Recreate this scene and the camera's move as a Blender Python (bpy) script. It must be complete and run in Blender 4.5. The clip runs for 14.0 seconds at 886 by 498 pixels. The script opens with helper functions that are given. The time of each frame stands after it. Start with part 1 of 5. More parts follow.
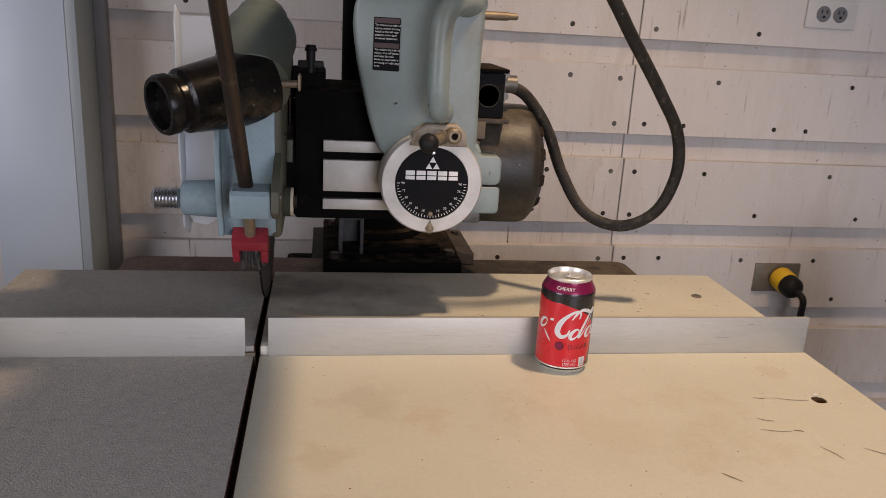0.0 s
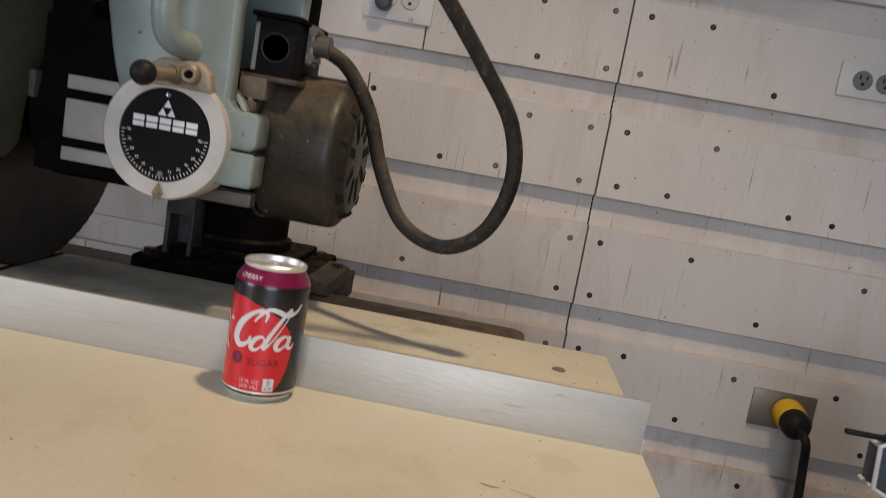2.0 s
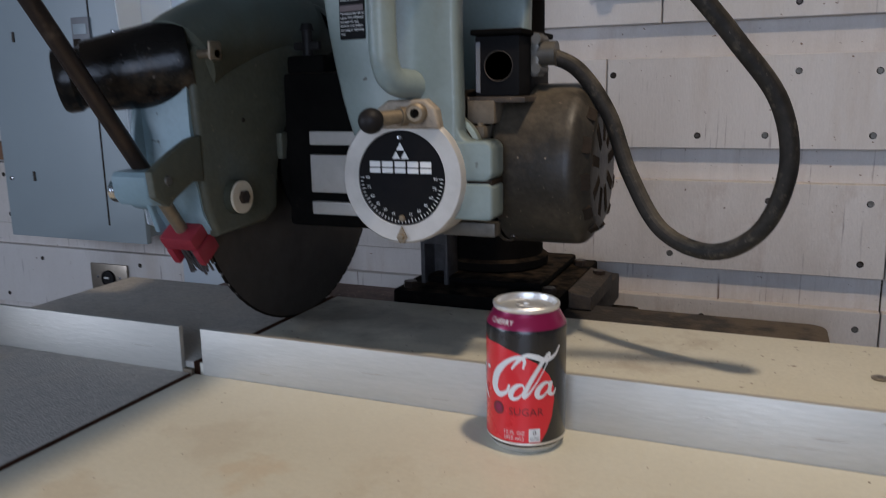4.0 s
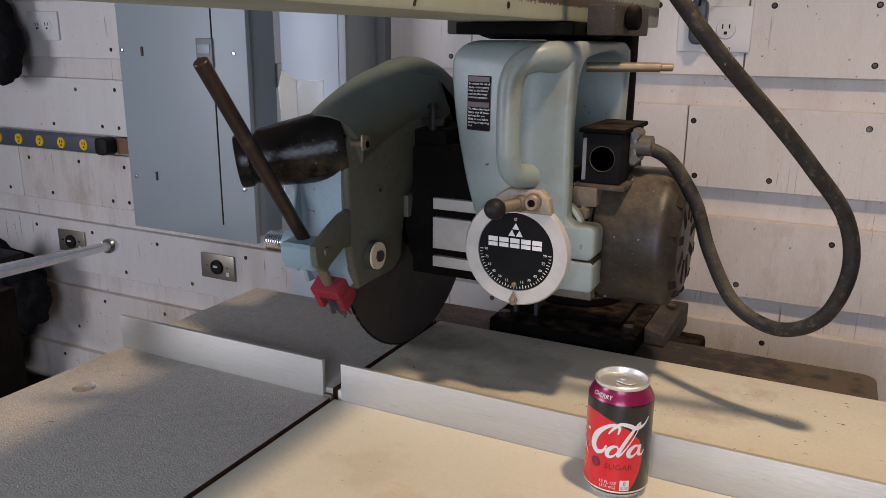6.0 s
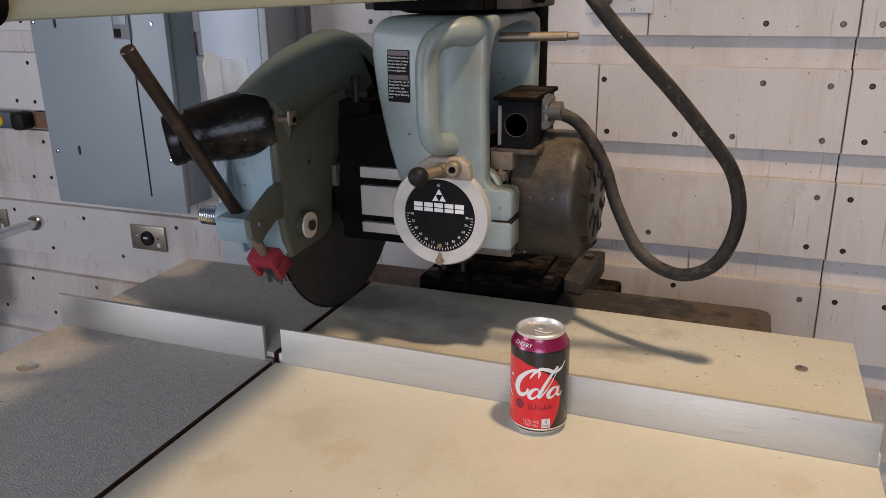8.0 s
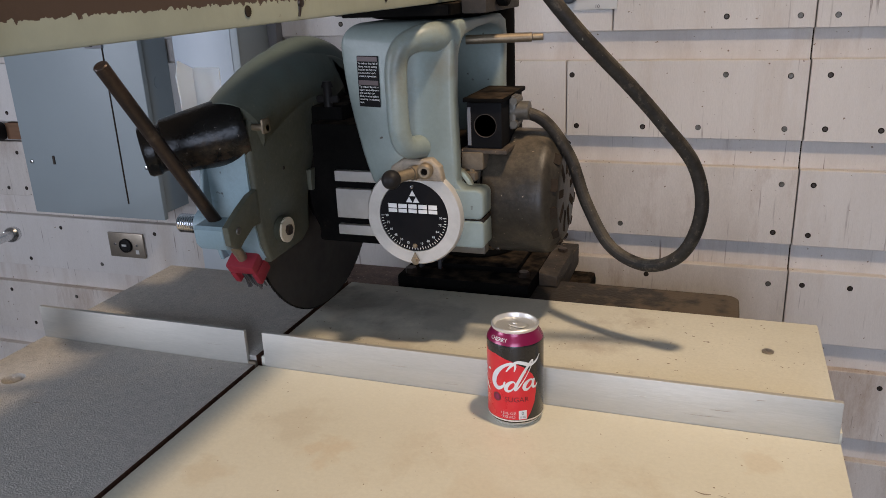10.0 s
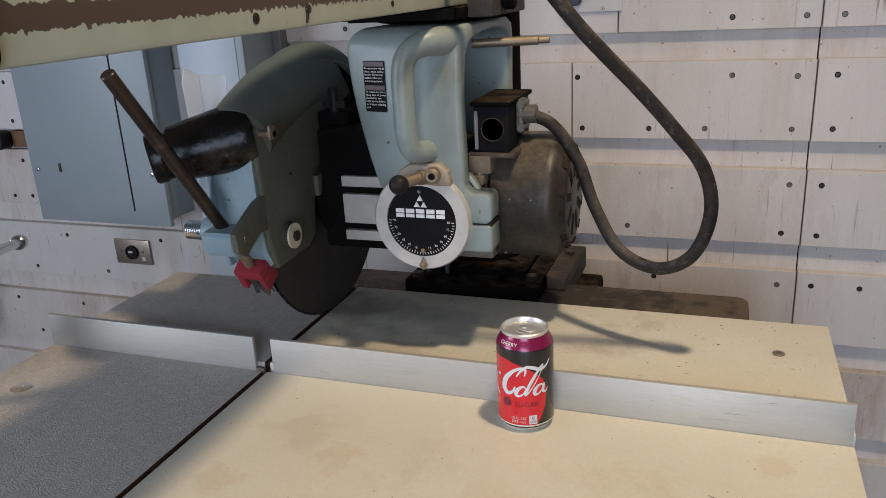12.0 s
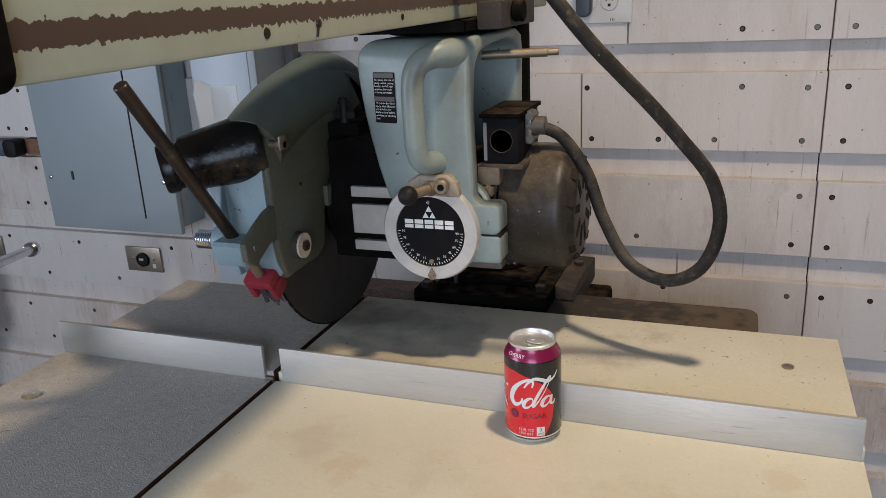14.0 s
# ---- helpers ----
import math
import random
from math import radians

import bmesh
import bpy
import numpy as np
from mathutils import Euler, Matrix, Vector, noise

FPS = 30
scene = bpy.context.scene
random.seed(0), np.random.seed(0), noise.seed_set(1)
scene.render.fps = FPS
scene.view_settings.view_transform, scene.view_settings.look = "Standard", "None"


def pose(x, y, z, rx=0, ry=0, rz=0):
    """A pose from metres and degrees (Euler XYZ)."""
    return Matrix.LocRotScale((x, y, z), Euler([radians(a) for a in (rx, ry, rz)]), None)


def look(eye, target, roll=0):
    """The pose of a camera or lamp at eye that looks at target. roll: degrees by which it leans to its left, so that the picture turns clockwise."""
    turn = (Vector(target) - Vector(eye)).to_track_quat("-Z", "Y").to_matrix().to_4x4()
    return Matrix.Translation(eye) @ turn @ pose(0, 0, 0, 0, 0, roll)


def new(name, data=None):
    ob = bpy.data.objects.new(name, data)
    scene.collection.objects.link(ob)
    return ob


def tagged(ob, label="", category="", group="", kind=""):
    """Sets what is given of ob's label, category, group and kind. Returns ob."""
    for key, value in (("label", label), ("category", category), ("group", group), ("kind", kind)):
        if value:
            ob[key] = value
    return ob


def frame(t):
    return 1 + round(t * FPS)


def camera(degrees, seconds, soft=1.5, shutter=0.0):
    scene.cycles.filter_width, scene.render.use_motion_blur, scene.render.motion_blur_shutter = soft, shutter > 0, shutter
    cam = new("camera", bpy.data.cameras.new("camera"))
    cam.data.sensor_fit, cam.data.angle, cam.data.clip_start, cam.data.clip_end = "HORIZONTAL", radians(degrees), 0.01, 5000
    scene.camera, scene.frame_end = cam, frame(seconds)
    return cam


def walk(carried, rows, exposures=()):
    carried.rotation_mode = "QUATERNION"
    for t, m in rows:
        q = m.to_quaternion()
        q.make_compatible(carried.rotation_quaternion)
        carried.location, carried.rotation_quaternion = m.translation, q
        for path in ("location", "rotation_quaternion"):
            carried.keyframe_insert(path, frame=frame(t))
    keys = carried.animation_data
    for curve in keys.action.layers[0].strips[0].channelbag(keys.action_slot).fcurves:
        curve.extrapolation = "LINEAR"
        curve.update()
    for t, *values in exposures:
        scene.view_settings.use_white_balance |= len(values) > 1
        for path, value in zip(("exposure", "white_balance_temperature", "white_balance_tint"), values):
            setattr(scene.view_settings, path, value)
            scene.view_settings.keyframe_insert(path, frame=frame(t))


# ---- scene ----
cam = camera(58.6, 14.0, soft=0.55, shutter=0.2)
PATH = [
    (0, (0.018, -0.001, 1.317), (0.321, 1.893, 0.75), 3.4),
    (0.2, (0.073, 0.001, 1.307), (0.281, 1.914, 0.761), 3.4),
    (0.5, (0.166, 0.057, 1.292), (0.348, 1.996, 0.837), 5.7),
    (0.7, (0.235, 0.078, 1.282), (0.392, 2.017, 0.82), 5.9),
    (1, (0.336, 0.079, 1.277), (0.46, 2.025, 0.831), 5.3),
    (1.2, (0.398, 0.083, 1.268), (0.461, 2.053, 0.927), 5.2),
    (1.5, (0.454, 0.113, 1.271), (0.377, 2.082, 0.924), 7.7),
    (1.7, (0.484, 0.122, 1.263), (0.408, 2.094, 0.937), 9.4),
    (2, (0.503, 0.207, 1.164), (0.39, 2.181, 0.864), 10.1),
    (2.2, (0.518, 0.26, 1.106), (0.362, 2.231, 0.803), 9.1),
    (2.5, (0.528, 0.294, 1.067), (0.335, 2.26, 0.757), 7.0),
    (3, (0.511, 0.296, 1.068), (0.216, 2.248, 0.749), 3.9),
    (3.5, (0.495, 0.284, 1.069), (0.11, 2.219, 0.737), 2.0),
    (3.7, (0.493, 0.288, 1.107), (-0.094, 2.169, 0.765), 0.4),
    (3.8, (0.493, 0.29, 1.125), (-0.165, 2.146, 0.772), -0.4),
    (4, (0.499, 0.281, 1.194), (-0.255, 2.09, 0.797), -1.0),
    (4.2, (0.501, 0.272, 1.249), (-0.305, 2.055, 0.836), -1.4),
    (6.5, (0.484, 0.127, 1.355), (-0.362, 1.85, 0.794), 0.7),
    (7, (0.487, 0.133, 1.357), (-0.283, 1.877, 0.753), 0.2),
    (7.5, (0.503, 0.12, 1.369), (-0.211, 1.882, 0.75), -0.1),
    (8, (0.514, 0.092, 1.385), (-0.176, 1.86, 0.754), -0.8),
    (8.5, (0.53, 0.073, 1.405), (-0.13, 1.85, 0.766), -1.0),
    (11, (0.525, 0.077, 1.398), (-0.122, 1.854, 0.749), -2.9),
    (11.5, (0.523, 0.079, 1.401), (-0.127, 1.857, 0.756), -3.0),
    (12, (0.523, 0.076, 1.402), (-0.13, 1.854, 0.761), -3.0),
    (12.5, (0.518, 0.069, 1.405), (-0.136, 1.851, 0.774), -2.5),
    (13, (0.515, 0.066, 1.404), (-0.152, 1.844, 0.776), -2.2),
    (13.5, (0.517, 0.067, 1.412), (-0.151, 1.845, 0.786), -2.4),
    (14, (0.525, 0.075, 1.407), (-0.152, 1.851, 0.785), -2.9),
]
LIGHT = [(0.0, -0.06, 7300, 21), (1.0, -0.18, 7500, 15), (2.0, -0.24, 7000, 13), (2.5, -0.47, 6900, 13), (3.5, -0.48, 6500, 14), (4.0, -0.40, 5950, 12), (6.5, 0.10, 6850, 18), (8.5, 0.03, 6700, 16), (11.0, 0.03, 6450, 13), (14.0, 0.03, 6400, 12)]
walk(cam, [(t, look(eye, target, roll)) for t, eye, target, roll in PATH], LIGHT)


# ---- world and light ----
world = bpy.data.worlds.new("world")
scene.world = world
world.use_nodes = True
wn = world.node_tree.nodes
sky = wn.new("ShaderNodeTexSky")
sky.sky_type, sky.sun_disc = "NISHITA", False
sky.sun_elevation, sky.sun_rotation = radians(35), radians(200)
world.node_tree.links.new(sky.outputs[0], wn["Background"].inputs[0])
wn["Background"].inputs[1].default_value = 0.08


def lamp(name, kind, m, watts, colour, **more):
    data = bpy.data.lights.new(name, kind)
    data.energy, data.color = watts, colour
    for key, value in more.items():
        if key == "cone":
            data.spot_size, data.spot_blend = radians(value[0]), value[1]
        if key == "radius":
            data.shadow_soft_size = value
        if key == "size":
            data.shape, data.size, data.size_y = "RECTANGLE", value[0], value[1]
    ob = new(name, data)
    ob.matrix_world = m
    return ob


lamp("shaded_ceiling_lamp", "SPOT", look((0.655, 0.73, 2.35), (0.40, 0.78, 0.0)), 69, (1.0, 0.795, 0.56), radius=0.05, cone=(108, 0.85))
lamp("window_daylight", "AREA", look((-2.02, -0.70, 1.30), (0.25, 1.60, 1.18)), 38, (0.76, 0.84, 1.0), size=(1.1, 1.1))
lamp("doorway_daylight", "AREA", look((0.75, -1.26, 1.40), (0.30, 1.6, 1.20)), 33, (0.65, 0.775, 1.0), size=(1.1, 1.2))


# ---- materials ----
def mat(name, a, b, scale=8.0, stretch=(1, 1, 1), rough=0.6, metal=0.0, bump=0.1, fine=120.0, stain=None,
        stain_scale=3.0, stain_lo=0.55, stain_hi=0.75, spread=0.12, spec=0.5, per_object=0.0, coat=0.0, cracks=None, dust=None, dust_from=0.35,
        grain=0.0, speck=None, speck_scale=260.0, speck_lo=0.68, blots=()):
    """Two tones mixed by noise, an optional stain at a larger scale, and a fine relief."""
    m = bpy.data.materials.new(name)
    m.use_nodes = True
    nt = m.node_tree
    n, l = nt.nodes, nt.links
    bsdf = n["Principled BSDF"]
    geo = n.new("ShaderNodeNewGeometry")
    mp = n.new("ShaderNodeMapping")
    mp.inputs["Scale"].default_value = stretch
    l.new(geo.outputs["Position"], mp.inputs["Vector"])
    n1 = n.new("ShaderNodeTexNoise")
    n1.inputs["Scale"].default_value, n1.inputs["Detail"].default_value, n1.inputs["Roughness"].default_value = scale, 8, 0.65
    l.new(mp.outputs[0], n1.inputs["Vector"])
    r1 = n.new("ShaderNodeMapRange")
    r1.inputs["From Min"].default_value, r1.inputs["From Max"].default_value = 0.5 - spread * 1.6, 0.5 + spread * 1.6
    l.new(n1.outputs["Fac"], r1.inputs["Value"])
    mix = n.new("ShaderNodeMix")
    mix.data_type = "RGBA"
    mix.inputs["A"].default_value, mix.inputs["B"].default_value = (*a, 1), (*b, 1)
    l.new(r1.outputs[0], mix.inputs["Factor"])
    out = mix.outputs["Result"]
    if stain:
        n2 = n.new("ShaderNodeTexNoise")
        n2.inputs["Scale"].default_value, n2.inputs["Detail"].default_value = stain_scale, 10
        n2.inputs["Roughness"].default_value = 0.7
        l.new(mp.outputs[0], n2.inputs["Vector"])
        r2 = n.new("ShaderNodeMapRange")
        r2.inputs["From Min"].default_value, r2.inputs["From Max"].default_value = stain_lo, stain_hi
        l.new(n2.outputs["Fac"], r2.inputs["Value"])
        mix2 = n.new("ShaderNodeMix")
        mix2.data_type = "RGBA"
        mix2.inputs["B"].default_value = (*stain, 1)
        l.new(r2.outputs[0], mix2.inputs["Factor"])
        l.new(out, mix2.inputs["A"])
        out = mix2.outputs["Result"]
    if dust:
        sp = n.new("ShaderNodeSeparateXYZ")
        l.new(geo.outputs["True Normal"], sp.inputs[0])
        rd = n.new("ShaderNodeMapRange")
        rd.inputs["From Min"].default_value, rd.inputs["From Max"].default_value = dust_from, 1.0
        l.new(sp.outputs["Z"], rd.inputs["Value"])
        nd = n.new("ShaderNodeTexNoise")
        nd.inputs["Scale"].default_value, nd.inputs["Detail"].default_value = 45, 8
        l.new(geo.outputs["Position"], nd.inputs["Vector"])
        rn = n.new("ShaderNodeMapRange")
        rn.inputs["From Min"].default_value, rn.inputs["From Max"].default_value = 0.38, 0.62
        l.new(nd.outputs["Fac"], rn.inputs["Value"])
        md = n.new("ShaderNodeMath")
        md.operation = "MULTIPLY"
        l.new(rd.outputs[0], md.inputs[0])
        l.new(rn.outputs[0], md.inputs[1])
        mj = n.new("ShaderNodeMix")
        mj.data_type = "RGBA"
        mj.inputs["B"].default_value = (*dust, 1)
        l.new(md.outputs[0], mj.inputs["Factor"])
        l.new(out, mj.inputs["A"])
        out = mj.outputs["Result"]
    if cracks:
        mc = n.new("ShaderNodeMapping")
        mc.inputs["Scale"].default_value = (150, 20, 7)
        l.new(geo.outputs["Position"], mc.inputs["Vector"])
        nc = n.new("ShaderNodeTexNoise")
        nc.inputs["Scale"].default_value, nc.inputs["Detail"].default_value = 1.0, 3
        l.new(mc.outputs[0], nc.inputs["Vector"])
        rc = n.new("ShaderNodeMapRange")
        rc.inputs["From Min"].default_value, rc.inputs["From Max"].default_value = 0.64, 0.74
        l.new(nc.outputs["Fac"], rc.inputs["Value"])
        nm = n.new("ShaderNodeTexNoise")
        nm.inputs["Scale"].default_value, nm.inputs["Detail"].default_value = 7.0, 3
        l.new(geo.outputs["Position"], nm.inputs["Vector"])
        rm = n.new("ShaderNodeMapRange")
        rm.inputs["From Min"].default_value, rm.inputs["From Max"].default_value = 0.46, 0.62
        l.new(nm.outputs["Fac"], rm.inputs["Value"])
        mu = n.new("ShaderNodeMath")
        mu.operation = "MULTIPLY"
        l.new(rc.outputs[0], mu.inputs[0])
        l.new(rm.outputs[0], mu.inputs[1])
        mk = n.new("ShaderNodeMix")
        mk.data_type = "RGBA"
        mk.inputs["B"].default_value = (*cracks, 1)
        l.new(mu.outputs[0], mk.inputs["Factor"])
        l.new(out, mk.inputs["A"])
        out = mk.outputs["Result"]
    for centre, radius, tone in blots:
        vd = n.new("ShaderNodeVectorMath")
        vd.operation = "DISTANCE"
        vd.inputs[1].default_value = centre
        l.new(geo.outputs["Position"], vd.inputs[0])
        nb = n.new("ShaderNodeTexNoise")
        nb.inputs["Scale"].default_value, nb.inputs["Detail"].default_value = 1.1 / radius, 7
        l.new(geo.outputs["Position"], nb.inputs["Vector"])
        ma = n.new("ShaderNodeMath")
        ma.operation = "MULTIPLY_ADD"
        ma.inputs[1].default_value = -radius * 3.2
        l.new(nb.outputs["Fac"], ma.inputs[0])
        l.new(vd.outputs["Value"], ma.inputs[2])
        rb = n.new("ShaderNodeMapRange")
        rb.inputs["From Min"].default_value, rb.inputs["From Max"].default_value = -radius * 0.55, -radius * 1.15
        rb.inputs["To Max"].default_value = 0.32
        l.new(ma.outputs[0], rb.inputs["Value"])
        mb = n.new("ShaderNodeMix")
        mb.data_type = "RGBA"
        mb.inputs["B"].default_value = (*tone, 1)
        l.new(rb.outputs[0], mb.inputs["Factor"])
        l.new(out, mb.inputs["A"])
        out = mb.outputs["Result"]
    if speck:
        ns = n.new("ShaderNodeTexNoise")
        ns.inputs["Scale"].default_value, ns.inputs["Detail"].default_value = speck_scale, 2
        l.new(geo.outputs["Position"], ns.inputs["Vector"])
        rs_ = n.new("ShaderNodeMapRange")
        rs_.inputs["From Min"].default_value, rs_.inputs["From Max"].default_value = speck_lo, speck_lo + 0.05
        l.new(ns.outputs["Fac"], rs_.inputs["Value"])
        ms = n.new("ShaderNodeMix")
        ms.data_type = "RGBA"
        ms.inputs["B"].default_value = (*speck, 1)
        l.new(rs_.outputs[0], ms.inputs["Factor"])
        l.new(out, ms.inputs["A"])
        out = ms.outputs["Result"]
    if grain:
        ng = n.new("ShaderNodeTexNoise")
        ng.inputs["Scale"].default_value, ng.inputs["Detail"].default_value, ng.inputs["Roughness"].default_value = 190, 5, 0.75
        l.new(mp.outputs[0], ng.inputs["Vector"])
        rg = n.new("ShaderNodeMapRange")
        rg.inputs["From Min"].default_value, rg.inputs["From Max"].default_value = 0.32, 0.68
        rg.inputs["To Min"].default_value, rg.inputs["To Max"].default_value = 1 - grain, 1 + grain
        l.new(ng.outputs["Fac"], rg.inputs["Value"])
        hg = n.new("ShaderNodeHueSaturation")
        l.new(rg.outputs[0], hg.inputs["Value"])
        l.new(out, hg.inputs["Color"])
        out = hg.outputs["Color"]
    if per_object:
        info = n.new("ShaderNodeObjectInfo")
        r3 = n.new("ShaderNodeMapRange")
        r3.inputs["To Min"].default_value, r3.inputs["To Max"].default_value = 1 - per_object, 1 + per_object * 0.4
        l.new(info.outputs["Random"], r3.inputs["Value"])
        hsv = n.new("ShaderNodeHueSaturation")
        l.new(r3.outputs[0], hsv.inputs["Value"])
        l.new(out, hsv.inputs["Color"])
        out = hsv.outputs["Color"]
    l.new(out, bsdf.inputs["Base Color"])
    n3 = n.new("ShaderNodeTexNoise")
    n3.inputs["Scale"].default_value, n3.inputs["Detail"].default_value = fine, 4
    l.new(mp.outputs[0], n3.inputs["Vector"])
    r4 = n.new("ShaderNodeMapRange")
    r4.inputs["To Min"].default_value, r4.inputs["To Max"].default_value = max(0.02, rough - 0.1), min(1, rough + 0.12)
    l.new(n1.outputs["Fac"], r4.inputs["Value"])
    l.new(r4.outputs[0], bsdf.inputs["Roughness"])
    bsdf.inputs["Metallic"].default_value = metal
    bsdf.inputs["Specular IOR Level"].default_value = spec
    bsdf.inputs["Coat Weight"].default_value = coat
    if bump:
        bp = n.new("ShaderNodeBump")
        bp.inputs["Strength"].default_value, bp.inputs["Distance"].default_value = bump, 0.002
        l.new(n3.outputs["Fac"], bp.inputs["Height"])
        l.new(bp.outputs[0], bsdf.inputs["Normal"])
    return m


WHITE_WOOD = mat("painted_plank", (0.655, 0.61, 0.565), (0.62, 0.572, 0.525), 3.5, (5, 1, 0.9), 0.55, bump=0.35, fine=70,
                 stain=(0.50, 0.41, 0.33), stain_scale=1.1, stain_lo=0.52, stain_hi=0.80, per_object=0.07, cracks=(0.13, 0.085, 0.06), grain=0.06, speck=(0.20, 0.14, 0.10), speck_scale=120, speck_lo=0.735, spec=0.3)
# Brown-stained planks; the darker tone also stands in for shade low down.
DIRTY_SHADED_WOOD = mat("dirty_shaded_plank", (0.64, 0.585, 0.53), (0.55, 0.49, 0.43), 4, (4, 1, 1.2), 0.6, bump=0.4, fine=70,
                 stain=(0.30, 0.19, 0.12), stain_scale=2.2, stain_lo=0.52, stain_hi=0.80, per_object=0.08, cracks=(0.09, 0.055, 0.035), grain=0.08, speck=(0.13, 0.08, 0.05), speck_scale=110, speck_lo=0.70)
BACKING = mat("painted_backing", (0.64, 0.59, 0.545), (0.56, 0.505, 0.455), 4, (5, 1, 0.9), 0.6, bump=0.3, fine=60,
              stain=(0.36, 0.25, 0.18), stain_scale=1.5, stain_lo=0.55, stain_hi=0.85, cracks=(0.13, 0.085, 0.06), grain=0.06, speck=(0.20, 0.14, 0.10), speck_scale=120, speck_lo=0.72, spec=0.3)
DARK_GAP = mat("dark_gap", (0.02, 0.016, 0.012), (0.03, 0.024, 0.02), 30, rough=0.9, bump=0, spec=0.03)
PLASTER = mat("room_paint", (0.15, 0.135, 0.12), (0.12, 0.11, 0.10), 2, rough=0.8, bump=0.1)
CONCRETE = mat("concrete", (0.20, 0.185, 0.17), (0.14, 0.13, 0.115), 4, rough=0.85, bump=0.3)
BOARD = mat("table_board", (0.585, 0.552, 0.440), (0.535, 0.500, 0.392), 6, rough=0.42, bump=0.12, fine=160,
            stain=(0.38, 0.285, 0.17), stain_scale=3.2, stain_lo=0.57, stain_hi=0.86, grain=0.05, speck=(0.25, 0.18, 0.11), speck_scale=150, speck_lo=0.735,
            blots=(((0.135, 0.755, 0.9), 0.030, (0.46, 0.31, 0.16)), ((0.07, 0.80, 0.9), 0.05, (0.40, 0.33, 0.23)), ((0.02, 0.68, 0.9), 0.035, (0.43, 0.33, 0.20)), ((0.33, 0.72, 0.9), 0.05, (0.50, 0.42, 0.30)), ((0.60, 0.86, 0.9), 0.025, (0.46, 0.35, 0.22))))
# Last three near-black blots paint the saw head's shadow on the board.
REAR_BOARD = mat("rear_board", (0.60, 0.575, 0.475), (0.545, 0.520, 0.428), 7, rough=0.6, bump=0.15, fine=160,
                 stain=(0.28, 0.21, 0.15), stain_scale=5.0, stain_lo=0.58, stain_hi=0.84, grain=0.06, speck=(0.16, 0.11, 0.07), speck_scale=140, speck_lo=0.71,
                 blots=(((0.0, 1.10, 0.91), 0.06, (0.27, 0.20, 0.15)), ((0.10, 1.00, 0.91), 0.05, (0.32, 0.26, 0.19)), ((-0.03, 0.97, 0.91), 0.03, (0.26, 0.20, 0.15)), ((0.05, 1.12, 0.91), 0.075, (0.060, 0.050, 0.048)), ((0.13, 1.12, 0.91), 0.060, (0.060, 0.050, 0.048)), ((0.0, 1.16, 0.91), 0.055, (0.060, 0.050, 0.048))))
DUSTY_BOARD = mat("dusty_board", (0.50, 0.46, 0.405), (0.40, 0.37, 0.325), 70, rough=0.75, bump=0.5, fine=420,
                  stain=(0.52, 0.46, 0.38), stain_scale=4.0, stain_lo=0.50, stain_hi=0.70, grain=0.16, speck=(0.62, 0.58, 0.52), speck_scale=300, speck_lo=0.66)
CRUMB = mat("wood_crumb", (0.16, 0.10, 0.055), (0.08, 0.05, 0.03), 90, rough=0.9, bump=0.0, spec=0.1)
TORN_FIBRE = mat("torn_fibre", (0.20, 0.105, 0.045), (0.10, 0.050, 0.022), 120, rough=0.9, bump=0.5, spec=0.1)
BOARD_EDGE = mat("board_edge", (0.42, 0.30, 0.18), (0.30, 0.21, 0.12), 40, rough=0.8, bump=0.3)
KERF = mat("kerf_wood", (0.105, 0.050, 0.032), (0.050, 0.028, 0.020), 60, rough=0.9, bump=0.2, spec=0.03)
ALU = mat("brushed_aluminium", (0.50, 0.475, 0.42), (0.44, 0.418, 0.368), 14, (0.35, 1, 2.2), 0.50, metal=0.55, bump=0.12, fine=150,
          stain=(0.36, 0.32, 0.26), stain_scale=16, stain_lo=0.62, stain_hi=0.92, grain=0.05)
BRIGHT_ALU = mat("cast_aluminium", (0.52, 0.488, 0.44), (0.42, 0.39, 0.345), 30, rough=0.5, metal=0.35, bump=0.15,
                 stain=(0.34, 0.25, 0.17), stain_scale=14, stain_lo=0.58, stain_hi=0.8)
DIRTY_CAST = mat("grimy_casting", (0.34, 0.285, 0.215), (0.22, 0.175, 0.125), 40, rough=0.6, metal=0.2, bump=0.25, grain=0.12, stain=(0.10, 0.070, 0.045), stain_scale=30, stain_lo=0.52, stain_hi=0.72)
CHROME = mat("bright_steel", (0.66, 0.66, 0.67), (0.5, 0.5, 0.5), 40, rough=0.22, metal=1.0, bump=0.03)
SCREW = mat("screw_steel", (0.060, 0.046, 0.036), (0.03, 0.023, 0.018), 200, rough=0.4, metal=0.6, bump=0)
HOLE = mat("screw_recess", (0.035, 0.026, 0.02), (0.02, 0.016, 0.012), 200, rough=0.9, bump=0, spec=0.03)
TEAL = mat("green_enamel", (0.212, 0.250, 0.228), (0.182, 0.217, 0.199), 9, rough=0.38, bump=0.14, fine=60,
           stain=(0.1651, 0.1445, 0.09632), stain_scale=8, stain_lo=0.57, stain_hi=0.80, coat=0.04, spec=0.3, grain=0.05, speck=(0.05504, 0.04816, 0.0344), speck_scale=70, speck_lo=0.735)
TEAL_DUSTY = mat("dusty_green_enamel", (0.05719, 0.05885, 0.04126), (0.03972, 0.03972, 0.02689), 7, rough=0.62, bump=0.2, fine=70,
                 stain=(0.06196, 0.04414, 0.02501), stain_scale=6, stain_lo=0.46, stain_hi=0.72, spec=0.07, grain=0.12, speck=(0.01589, 0.0125, 0.008753), speck_scale=90, speck_lo=0.70)
